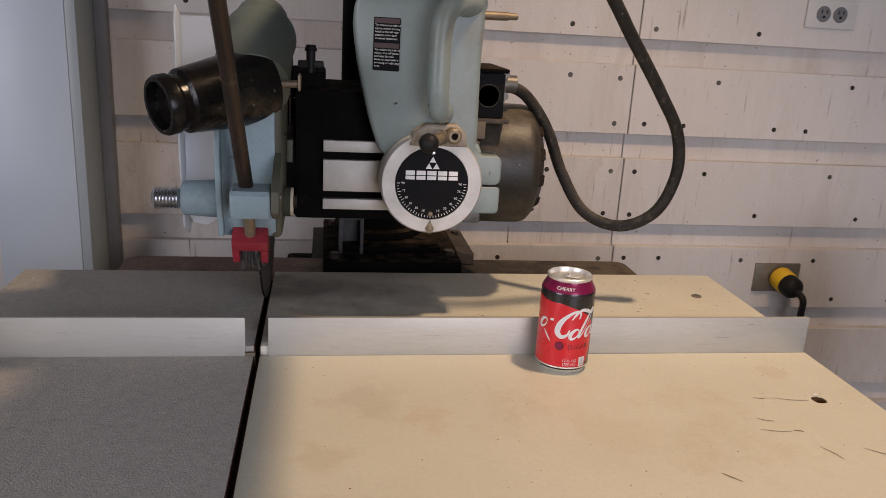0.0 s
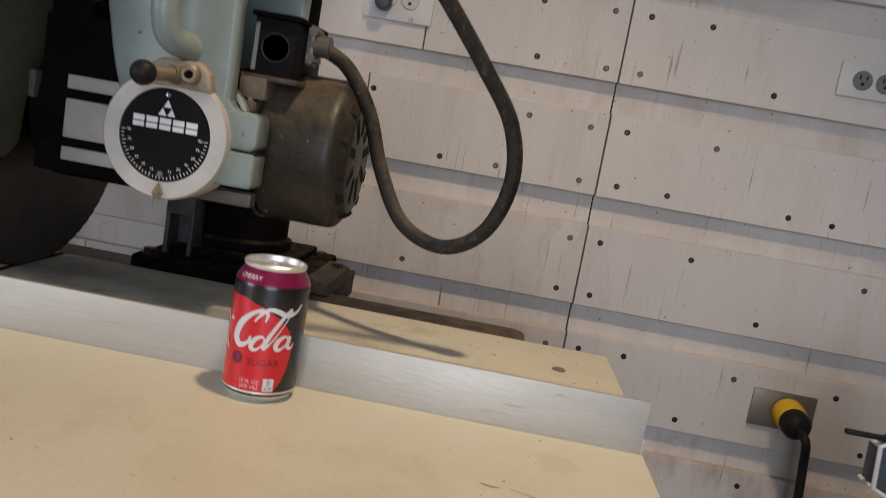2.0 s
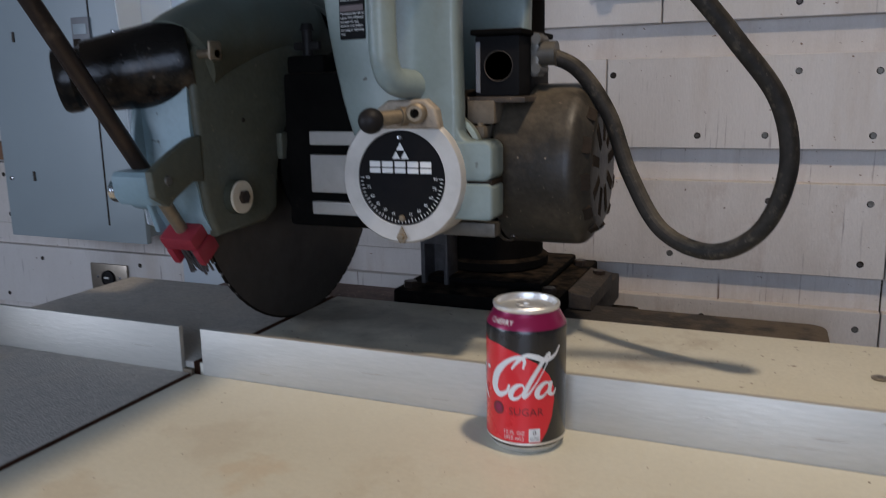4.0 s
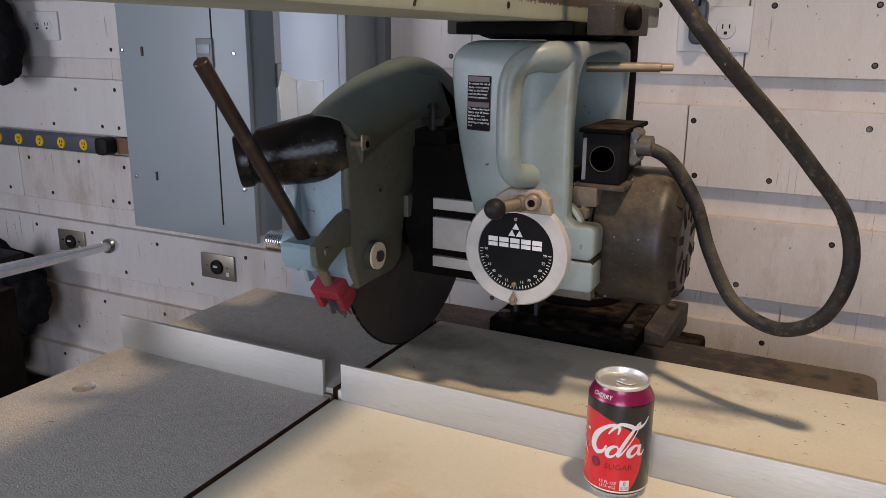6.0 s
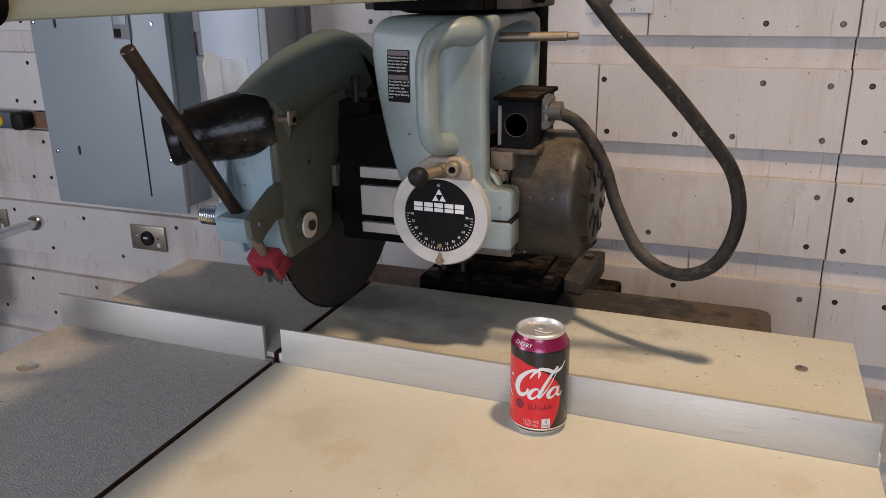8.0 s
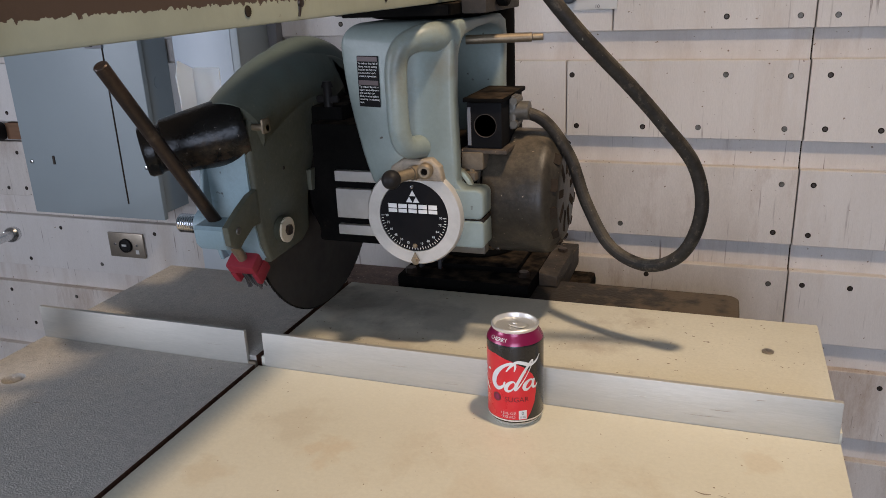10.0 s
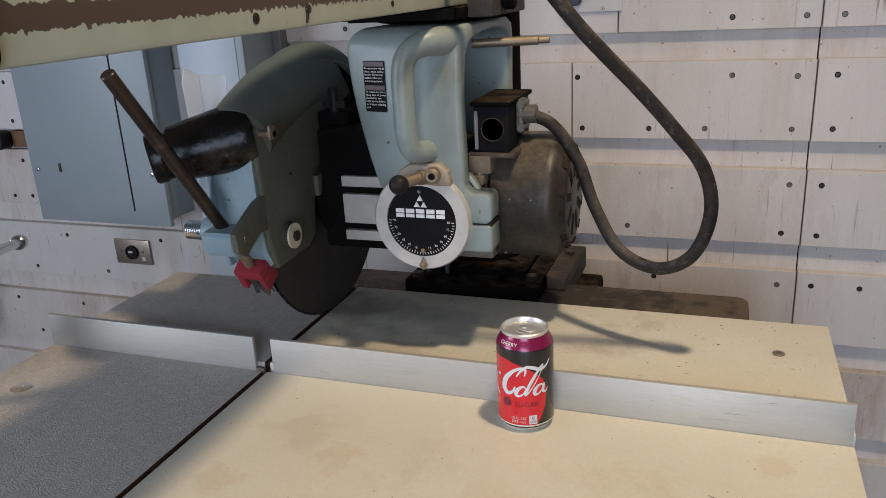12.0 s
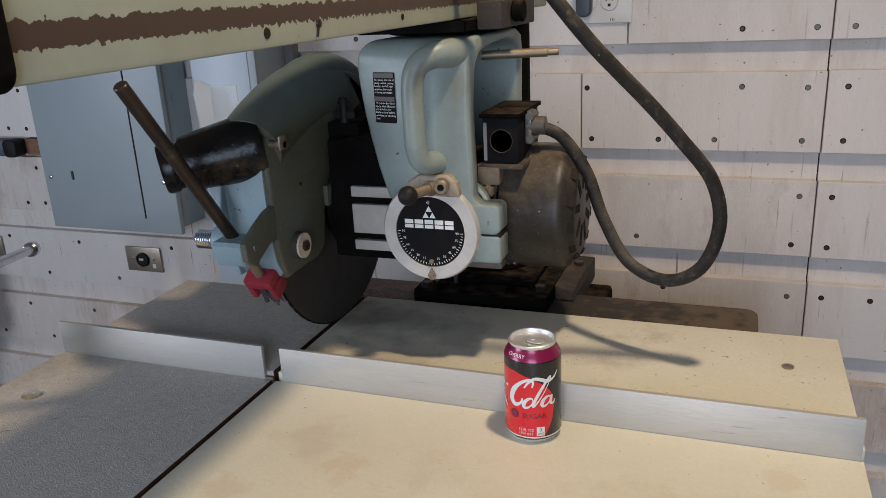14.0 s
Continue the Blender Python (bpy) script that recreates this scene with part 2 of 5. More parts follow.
TEAL_LIGHT = mat("pale_green_enamel", (0.2066, 0.2754, 0.2945), (0.1683, 0.2295, 0.2409), 14, rough=0.42, bump=0.15, fine=60,
                 stain=(0.1148, 0.13, 0.1263), stain_scale=10, stain_lo=0.58, stain_hi=0.8, grain=0.06, speck=(0.05355, 0.0612, 0.05738), speck_scale=70, speck_lo=0.72, spec=0.3)
CREAM = mat("cream_enamel", (0.50, 0.50, 0.36), (0.42, 0.42, 0.30), 12, rough=0.5, bump=0.1,
            stain=(0.20, 0.15, 0.09), stain_scale=11, stain_lo=0.62, stain_hi=0.75)
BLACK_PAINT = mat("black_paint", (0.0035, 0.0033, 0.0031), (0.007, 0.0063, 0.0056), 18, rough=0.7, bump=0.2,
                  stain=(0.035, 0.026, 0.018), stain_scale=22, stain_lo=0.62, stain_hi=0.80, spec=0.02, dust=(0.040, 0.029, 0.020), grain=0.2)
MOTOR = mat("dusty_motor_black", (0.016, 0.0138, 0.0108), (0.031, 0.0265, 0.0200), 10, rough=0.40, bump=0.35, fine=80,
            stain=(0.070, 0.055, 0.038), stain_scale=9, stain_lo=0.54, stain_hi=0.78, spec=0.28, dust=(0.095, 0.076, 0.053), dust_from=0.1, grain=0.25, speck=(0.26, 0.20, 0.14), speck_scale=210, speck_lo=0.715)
RUBBER = mat("black_rubber", (0.010, 0.009, 0.0088), (0.018, 0.016, 0.015), 40, rough=0.5, bump=0.1, spec=0.15)
CUFF = mat("worn_black_cuff", (0.004, 0.0036, 0.0032), (0.009, 0.0078, 0.0065), 20, rough=0.24, bump=0.35, fine=90, spec=0.2,
           stain=(0.060, 0.040, 0.024), stain_scale=14, stain_lo=0.56, stain_hi=0.72, speck=(0.13, 0.11, 0.09), speck_scale=150, speck_lo=0.72)
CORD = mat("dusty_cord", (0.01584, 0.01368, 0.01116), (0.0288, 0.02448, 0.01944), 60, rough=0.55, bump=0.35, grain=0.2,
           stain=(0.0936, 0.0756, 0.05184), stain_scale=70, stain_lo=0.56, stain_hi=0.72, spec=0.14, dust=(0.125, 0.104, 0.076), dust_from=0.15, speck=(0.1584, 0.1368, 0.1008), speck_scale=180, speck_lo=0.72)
BLADE = mat("stained_saw_steel", (0.036, 0.029, 0.024), (0.024, 0.020, 0.017), 10, rough=0.38, metal=0.9, bump=0.03, spec=0.2)
BLADE_RIM = mat("bright_saw_rim", (0.102, 0.08925, 0.0765), (0.07225, 0.06375, 0.0561), 30, rough=0.4, metal=0.6, bump=0.05)
RUST = mat("rusty_steel", (0.0476, 0.0306, 0.02108), (0.02584, 0.01836, 0.01428), 22, rough=0.36, metal=0.5, bump=0.35, grain=0.15,
           stain=(0.1156, 0.08496, 0.0612), stain_scale=30, stain_lo=0.60, stain_hi=0.78)
DUST_IRON = mat("sawdust_on_iron", (0.016, 0.0125, 0.0095), (0.032, 0.0245, 0.018), 16, rough=0.75, bump=0.5, grain=0.2,
                stain=(0.085, 0.060, 0.040), stain_scale=9, stain_lo=0.52, stain_hi=0.75, speck=(0.25, 0.18, 0.12), speck_scale=200, speck_lo=0.70)
TAN_DUST = mat("tan_dust_on_casting", (0.17, 0.132, 0.088), (0.11, 0.084, 0.056), 30, rough=0.75, bump=0.4, grain=0.15)
CAST_GREY = mat("grey_casting", (0.1387, 0.1265, 0.1061), (0.08976, 0.07956, 0.06528), 50, rough=0.45, metal=0.5, bump=0.2)
BRACKET = mat("worn_bracket_steel", (0.105, 0.098, 0.098), (0.055, 0.050, 0.050), 40, rough=0.5, metal=0.4, bump=0.3, grain=0.15, stain=(0.03, 0.022, 0.018), stain_scale=30, stain_lo=0.55, stain_hi=0.72)
BRASS = mat("dull_brass", (0.25, 0.195, 0.125), (0.17, 0.128, 0.082), 40, rough=0.48, metal=0.5, bump=0.15, grain=0.12)
RED = mat("red_plastic", (0.25, 0.018, 0.028), (0.19, 0.014, 0.022), 30, rough=0.45, bump=0.1)
PALE_WASHER = mat("pale_washer", (0.55, 0.47, 0.34), (0.45, 0.38, 0.28), 40, rough=0.7, bump=0.1)
GREY_BOX = mat("grey_enamel", (0.262, 0.300, 0.308), (0.240, 0.276, 0.284), 3, rough=0.42, bump=0.04)
GREY_DUCT = mat("pale_grey_enamel", (0.40, 0.45, 0.49), (0.365, 0.415, 0.455), 3, rough=0.38, bump=0.03)
STEEL_PLATE = mat("brushed_steel_plate", (0.36, 0.31, 0.25), (0.28, 0.24, 0.19), 30, rough=0.4, metal=0.8, bump=0.05)
WHITE_PLASTIC = mat("white_plastic", (0.62, 0.60, 0.56), (0.58, 0.56, 0.52), 20, rough=0.4, bump=0.02)
GREY_PLASTIC = mat("grey_plastic", (0.17, 0.17, 0.175), (0.14, 0.14, 0.145), 20, rough=0.5, bump=0.03)
BLUE_GREY = mat("slate_plastic", (0.055, 0.068, 0.085), (0.045, 0.055, 0.07), 20, rough=0.45, bump=0.05)
YELLOW = mat("yellow_plastic", (0.70, 0.42, 0.015), (0.62, 0.36, 0.012), 20, rough=0.45, bump=0.04)
ORANGE = mat("orange_plastic", (0.48, 0.16, 0.05), (0.40, 0.13, 0.04), 20, rough=0.5, bump=0.04)
FABRIC = mat("black_fabric", (0.008, 0.008, 0.009), (0.014, 0.014, 0.015), 60, rough=0.95, bump=0.5, fine=300, spec=0.05)
BROWN_WOOD = mat("bare_wood", (0.20, 0.10, 0.05), (0.14, 0.07, 0.035), 20, (1, 1, 5), 0.7, bump=0.15)
GREEN_SIGN = mat("green_sign_enamel", (0.012, 0.075, 0.018), (0.010, 0.062, 0.014), 6, rough=0.3, bump=0.03, coat=0.2)
SIGN_YELLOW = mat("sign_yellow", (0.60, 0.50, 0.04), (0.55, 0.45, 0.03), 20, rough=0.4, bump=0)
INK_BLACK = mat("label_black", (0.008, 0.008, 0.0085), (0.012, 0.011, 0.011), 30, rough=0.5, bump=0.02, spec=0.03)
LABEL_RED = mat("label_dull_red", (0.055, 0.026, 0.022), (0.045, 0.022, 0.02), 30, rough=0.5, bump=0)
INK_WHITE = mat("print_white", (0.66, 0.64, 0.60), (0.60, 0.58, 0.55), 30, rough=0.5, bump=0)
CAN_RED = mat("can_red", (0.62, 0.014, 0.024), (0.59, 0.013, 0.022), 10, rough=0.28, metal=0.1, bump=0.0, coat=0.3)
CAN_BLACK = mat("can_black", (0.010, 0.009, 0.010), (0.013, 0.012, 0.012), 10, rough=0.24, metal=0.0, bump=0.0, coat=0.15)
CAN_CHERRY = mat("can_magenta", (0.235, 0.012, 0.062), (0.215, 0.011, 0.056), 10, rough=0.26, metal=0.3, bump=0.0, coat=0.3)
CAN_DARK_PRINT = mat("can_maroon_print", (0.10, 0.006, 0.012), (0.09, 0.006, 0.011), 10, rough=0.3, bump=0)
CAN_METAL = mat("can_aluminium", (0.86, 0.85, 0.82), (0.80, 0.79, 0.77), 20, rough=0.42, metal=0.9, bump=0.02)


def clear_plastic():
    m = bpy.data.materials.new("clear_plastic")
    m.use_nodes = True
    b = m.node_tree.nodes["Principled BSDF"]
    b.inputs["Base Color"].default_value = (0.86, 0.90, 0.92, 1)
    b.inputs["Roughness"].default_value = 0.4
    b.inputs["Transmission Weight"].default_value = 0.74
    b.inputs["IOR"].default_value = 1.2
    return m


CLEAR = clear_plastic()


# ---- mesh tools ----
ORIGIN = {}


def thing(name, at, label, category, group="", kind=""):
    ob = new(name)
    ob.location = at
    ORIGIN[ob] = Vector(at)
    return tagged(ob, label, category, group, kind)


def finish(bm, material, smooth=35):
    bmesh.ops.recalc_face_normals(bm, faces=bm.faces)
    me = bpy.data.meshes.new("mesh")
    for f in bm.faces:
        f.smooth = smooth > 0
    bm.to_mesh(me)
    bm.free()
    for m in (material if isinstance(material, (list, tuple)) else [material]):
        me.materials.append(m)
    if smooth > 0:
        me.set_sharp_from_angle(angle=radians(smooth))
    return me


def part(name, bm, material, parent, label="", smooth=35):
    o = ORIGIN[parent]
    bmesh.ops.translate(bm, verts=bm.verts, vec=-o)
    ob = new(name, finish(bm, material, smooth))
    ob.parent = parent
    ORIGIN[ob] = o
    if label:
        tagged(ob, label)
    return ob


def solid(name, bm, material, label, category, group="", kind="", smooth=35):
    """A top-level thing that is one mesh, with its origin at the middle of its base."""
    lo = Vector([min(v.co[i] for v in bm.verts) for i in range(3)])
    hi = Vector([max(v.co[i] for v in bm.verts) for i in range(3)])
    at = Vector(((lo.x + hi.x) / 2, (lo.y + hi.y) / 2, lo.z))
    bmesh.ops.translate(bm, verts=bm.verts, vec=-at)
    ob = new(name, finish(bm, material, smooth))
    ob.location = at
    ORIGIN[ob] = at
    return tagged(ob, label, category, group, kind)


def box(x0, x1, y0, y1, z0, z1, bevel=0.0, bm=None, seg=2):
    bm = bm or bmesh.new()
    m = Matrix.Translation(((x0 + x1) / 2, (y0 + y1) / 2, (z0 + z1) / 2)) @ Matrix.Diagonal((x1 - x0, y1 - y0, z1 - z0, 1))
    made = bmesh.ops.create_cube(bm, size=1, matrix=m)["verts"]
    if bevel:
        edges = list({e for v in made for e in v.link_edges})
        bmesh.ops.bevel(bm, geom=edges, offset=bevel, segments=seg, affect="EDGES", profile=0.6)
    return bm


def basis(axis):
    """A turn that takes z to the given axis."""
    return Vector(axis).normalized().to_track_quat("Z", "Y").to_matrix().to_4x4()


def lathe(profile, at, axis, seg=32, bm=None, closed=True):
    """Turn (radius, height) pairs about an axis through at."""
    bm = bm or bmesh.new()
    m = Matrix.Translation(at) @ basis(axis)
    rings = []
    for r, h in profile:
        if r < 1e-6:
            rings.append([bm.verts.new(m @ Vector((0, 0, h)))])
        else:
            rings.append([bm.verts.new(m @ Vector((r * math.cos(2 * math.pi * i / seg), r * math.sin(2 * math.pi * i / seg), h))) for i in range(seg)])
    for a, b in zip(rings, rings[1:]):
        for i in range(seg):
            j = (i + 1) % seg
            if len(a) == 1 and len(b) > 1:
                bm.faces.new((a[0], b[j], b[i]))
            elif len(b) == 1 and len(a) > 1:
                bm.faces.new((a[i], a[j], b[0]))
            elif len(a) > 1:
                bm.faces.new((a[i], a[j], b[j], b[i]))
    if closed:
        for ring in (rings[0], rings[-1]):
            if len(ring) > 1:
                bm.faces.new(ring)
    return bm


def rod(p, q, r, r2=None, seg=16, bm=None, edge=0.0):
    d = Vector(q) - Vector(p)
    n = d.length
    r2 = r if r2 is None else r2
    prof = [(r - edge, 0), (r, edge), (r2, n - edge), (r2 - edge, n)] if edge else [(r, 0), (r2, n)]
    return lathe(prof, p, d, seg, bm)


def smooth_path(points, steps=8):
    """Catmull-Rom through the points; each may carry a radius as a last number."""
    pts = [np.array(p, float) for p in points]
    pts = [2 * pts[0] - pts[1]] + pts + [2 * pts[-1] - pts[-2]]
    out = []
    for i in range(1, len(pts) - 2):
        p0, p1, p2, p3 = pts[i - 1:i + 3]
        for k in range(steps):
            t = k / steps
            out.append(0.5 * (2 * p1 + (p2 - p0) * t + (2 * p0 - 5 * p1 + 4 * p2 - p3) * t * t + (3 * p1 - p0 - 3 * p2 + p3) * t ** 3))
    return [[float(u) for u in p] for p in out + [pts[-2]]]


def tube(points, r=None, seg=14, bm=None, steps=8, flat=1.0):
    bm = bm or bmesh.new()
    path = smooth_path(points, steps)
    rings, up = [], None
    for i, p in enumerate(path):
        a, b = path[max(0, i - 1)], path[min(len(path) - 1, i + 1)]
        d = Vector([float(u) for u in [v - u for u, v in zip(a, b)][:3]]).normalized()
        if up is None:
            up = d.orthogonal().normalized()
        up = (up - d * up.dot(d)).normalized()
        side = d.cross(up)
        rad = float(r if r is not None else p[3])
        c = Vector([float(u) for u in p[:3]])
        rings.append([bm.verts.new(c + rad * (math.cos(2 * math.pi * k / seg) * up + flat * math.sin(2 * math.pi * k / seg) * side)) for k in range(seg)])
    for a, b in zip(rings, rings[1:]):
        for k in range(seg):
            j = (k + 1) % seg
            bm.faces.new((a[k], a[j], b[j], b[k]))
    bm.faces.new(rings[0])
    bm.faces.new(rings[-1])
    return bm


def prism(outline, axis, lo, hi, bevel=0.0, bm=None, seg=3):
    """Extrude an outline along x (outline in y, z), y (in x, z) or z (in x, y)."""
    bm = bm or bmesh.new()

    def at(u, v, w):
        return {"x": (w, u, v), "y": (u, w, v), "z": (u, v, w)}[axis]
    a = [bm.verts.new(at(u, v, lo)) for u, v in outline]
    b = [bm.verts.new(at(u, v, hi)) for u, v in outline]
    n = len(a)
    bm.faces.new(a)
    bm.faces.new(b)
    for i in range(n):
        j = (i + 1) % n
        bm.faces.new((a[i], a[j], b[j], b[i]))
    bmesh.ops.recalc_face_normals(bm, faces=bm.faces)
    if bevel:
        edges = [e for e in bm.edges if (e.verts[0] in a and e.verts[1] in a) or (e.verts[0] in b and e.verts[1] in b)]
        bmesh.ops.bevel(bm, geom=edges, offset=bevel, segments=seg, affect="EDGES", profile=0.5)
    return bm


def arc(cx, cy, r, a0, a1, n):
    return [(cx + r * math.cos(radians(a0 + (a1 - a0) * i / n)), cy + r * math.sin(radians(a0 + (a1 - a0) * i / n))) for i in range(n + 1)]


def rounded(x0, x1, y0, y1, r, n=5):
    return (arc(x1 - r, y1 - r, r, 0, 90, n) + arc(x0 + r, y1 - r, r, 90, 180, n) + arc(x0 + r, y0 + r, r, 180, 270, n) + arc(x1 - r, y0 + r, r, 270, 360, n))


def words(text, size, align="CENTER"):
    """Flat lettering in the x, y plane as a bmesh, with the built-in font."""
    cu = bpy.data.curves.new("lettering", "FONT")
    cu.body, cu.size, cu.align_x, cu.align_y, cu.resolution_u = text, size, align, "CENTER", 2
    ob = new("lettering", cu)
    me = bpy.data.meshes.new_from_object(ob.evaluated_get(bpy.context.evaluated_depsgraph_get()))
    bm = bmesh.new()
    bm.from_mesh(me)
    bpy.data.objects.remove(ob)
    bpy.data.meshes.remove(me)
    bpy.data.curves.remove(cu)
    return bm


def merged(bms):
    out = bmesh.new()
    for b in bms:
        me = bpy.data.meshes.new("tmp")
        b.to_mesh(me)
        b.free()
        out.from_mesh(me)
        bpy.data.meshes.remove(me)
    return out


# ---- room ----
WALL_Y = 1.645
BACK_Y = 1.664
PITCH = 0.2015
TOPS = [1.4405 + PITCH * k for k in range(-7, 6)]
PLANK_H = 0.148

wall_north = thing("wall_north", (0, BACK_Y, 0), "wall clad in off-white painted planks with recessed gaps", "wall", kind="structure")
part("backing", box(-2.4, 0.6718, BACK_Y, BACK_Y + 0.1, 0, 2.6), BACKING, wall_north)
part("backing", box(0.6745, 2.4, BACK_Y, BACK_Y + 0.1, 0, 2.6), BACKING, wall_north)
part("seam", box(0.6718, 0.6745, BACK_Y + 0.008, BACK_Y + 0.1, 0, 2.6), DARK_GAP, wall_north)
wall_west = thing("wall_west", (-2.10, 0, 0), "plain painted side wall with a window", "wall", kind="structure")
for y0, y1, z0, z1 in ((-1.40, -1.25, 0, 2.6), (-0.15, 1.6449, 0, 2.6), (-1.25, -0.15, 0, 0.75), (-1.25, -0.15, 1.85, 2.6)):
    part("wall_panel", box(-2.15, -2.05, y0, y1, z0, z1), PLASTER, wall_west)
wall_south = thing("wall_south", (0, -1.35, 0), "plain painted wall with an opening to daylight", "wall", kind="structure")
for x0, x1, z0, z1 in ((-2.049, 0.2, 0, 2.6), (1.3, 2.399, 0, 2.6), (0.2, 1.3, 0, 0.80), (0.2, 1.3, 2.00, 2.6)):
    part("wall_panel", box(x0, x1, -1.40, -1.30, z0, z1), PLASTER, wall_south)
solid("wall_east", box(2.4, 2.5, -1.40, 1.764, 0, 2.6), PLASTER, "plain painted side wall", "wall", kind="structure")
solid("floor", box(-2.5, 2.5, -1.40, 1.764, -0.1, 0), CONCRETE, "bare concrete workshop floor", "floor", kind="structure")
solid("ceiling", box(-2.5, 2.5, -1.40, 1.764, 2.6, 2.7), PLASTER, "plain painted ceiling", "ceiling", kind="structure")


# ---- table of the saw ----
TABLE_Z, REAR_Z = 0.900, 0.910


def board_with_hole(x0, x1, y0, y1, z0, z1, cx, cy, r, wobble=0.0, seg=20):
    """A board with a round hole right through it."""
    bm = bmesh.new()
    rnd = random.Random(7)
    sq = [bm.verts.new((x, y, z1)) for x, y in ((x0, y0), (x1, y0), (x1, y1), (x0, y1))]
    ci = []
    for i in range(seg):
        rr = r * (1 + wobble * rnd.uniform(-1, 1))
        ci.append(bm.verts.new((cx + rr * math.cos(2 * math.pi * i / seg), cy + rr * math.sin(2 * math.pi * i / seg), z1)))
    edges = [bm.edges.new((sq[i], sq[(i + 1) % 4])) for i in range(4)] + [bm.edges.new((ci[i], ci[(i + 1) % seg])) for i in range(seg)]
    bmesh.ops.triangle_fill(bm, edges=edges, use_beauty=True)
    made = bmesh.ops.extrude_face_region(bm, geom=list(bm.faces))["geom"]
    bmesh.ops.translate(bm, verts=[g for g in made if isinstance(g, bmesh.types.BMVert)], vec=(0, 0, z0 - z1))
    return bm


table = thing("saw_table", (0.12, 0.8, 0), "wooden saw table with cream boards split by a saw kerf", "table")
part("front_board", board_with_hole(-0.0562, 0.678, 0.42, 0.9185, 0.880, TABLE_Z, 0.611, 0.782, 0.0092, 0.08), BOARD, table, "cream painted board with scratches and a torn hole", 0)
part("front_board", board_with_hole(-0.438, -0.0640, 0.42, 0.9185, 0.880, TABLE_Z, -0.371, 0.795, 0.0155), DUSTY_BOARD, table, "board under a film of grey dust, with a bored hole", 0)
part("rear_board", box(-0.0562, 0.680, 0.9265, 1.221, 0.884, REAR_Z, 0.0015), REAR_BOARD, table, "cream rear board with sawdust and painted saw shadow")
part("rear_board", box(-0.430, -0.0640, 0.9265, 1.221, 0.884, REAR_Z, 0.0015), DUSTY_BOARD, table, "rear board under grey dust")
# Thin dark liners cover the board edges inside the slot.
part("kerf", merged([box(-0.0640, -0.0562, 0.42, 1.221, 0.876, 0.886), box(-0.0640, -0.0632, 0.42, 0.9185, 0.8865, 0.9003), box(-0.0570, -0.0562, 0.42, 0.9185, 0.8865, 0.9003),
                     box(-0.0640, -0.0632, 0.9265, 1.221, 0.8865, 0.9103), box(-0.0570, -0.0562, 0.9265, 1.221, 0.8865, 0.9103)]), KERF, table, "dark brown saw kerf")
part("subtop", box(-0.43, 0.672, 0.43, 1.222, 0.850, 0.8755), BOARD_EDGE, table)
for x in (-0.36, 0.60):
    for y in (0.50, 1.30):
        part("leg", box(x - 0.03, x + 0.03, y - 0.03, y + 0.03, 0.0, 0.849, 0.004), BLACK_PAINT, table)
part("apron", box(-0.39, 0.63, 0.47, 0.53, 0.77, 0.8495, 0.003), BLACK_PAINT, table)

part("hole_lining", lathe([(0.0, 0.0), (0.0078, 0.0), (0.0082, 0.0079)], (0.611, 0.782, 0.8915), (0, 0, 1), 18, closed=False), TORN_FIBRE, table, "torn brown fibre in the hole")
# screw set in the rear board, and the plug of torn fibre by the hole
solid("table_screw", merged([lathe([(0.0, 0.0), (0.0075, 0.0), (0.0080, 0.0012), (0.0066, 0.002), (0.0035, 0.0022), (0.0030, 0.0006), (0.0, 0.0006)], (0.610, 1.114, REAR_Z + 0.0003), (0, 0, 1), 20),
                             box(0.6045, 0.6155, 1.1122, 1.1130, REAR_Z + 0.0015, REAR_Z + 0.0030)]), STEEL_PLATE, "flat steel screw head sunk in the rear board", "screw")


def chip(at, size, rnd):
    bm = bmesh.new()
    bmesh.ops.create_icosphere(bm, subdivisions=1, radius=size, matrix=Matrix.Translation(at))
    c = Vector(at)
    for v in bm.verts:
        d = v.co - c
        v.co = c + Vector((d.x * rnd.uniform(0.6, 1.5), d.y * rnd.uniform(0.5, 1.1), abs(d.z) * rnd.uniform(0.3, 1.0) - 0.0002))
    return bm


rnd = random.Random(3)
solid("wood_splinter", merged([chip((0.611 + rnd.uniform(-0.011, 0.009), 0.7935 + rnd.uniform(0.000, 0.003), TABLE_Z), rnd.uniform(0.0016, 0.0030), rnd) for _ in range(3)]),
      INK_WHITE, "pale torn splinters at the edge of a hole", "splinter")
crumbs = []
for _ in range(90):
    x, y = rnd.uniform(-0.42, 0.66), rnd.uniform(0.46, 0.91)
    if abs(x + 0.06) < 0.01 or math.hypot(x + 0.371, y - 0.795) < 0.02 or math.hypot(x - 0.611, y - 0.782) < 0.014 or math.hypot(x - 0.32, y - 0.887) < 0.04:
        continue
    crumbs.append(chip((x, y, TABLE_Z), rnd.choice((0.0005, 0.0007, 0.0008, 0.0011)), rnd))
for _ in range(55):
    x, y = rnd.uniform(-0.41, 0.66), rnd.uniform(0.935, 1.21)
    if abs(x + 0.06) < 0.01:
        continue
    crumbs.append(chip((x, y, REAR_Z), rnd.choice((0.0005, 0.0006, 0.0009)), rnd))
solid("sawdust", merged(crumbs), CRUMB, "dark crumbs of sawdust scattered on the boards", "sawdust", kind="stuff")


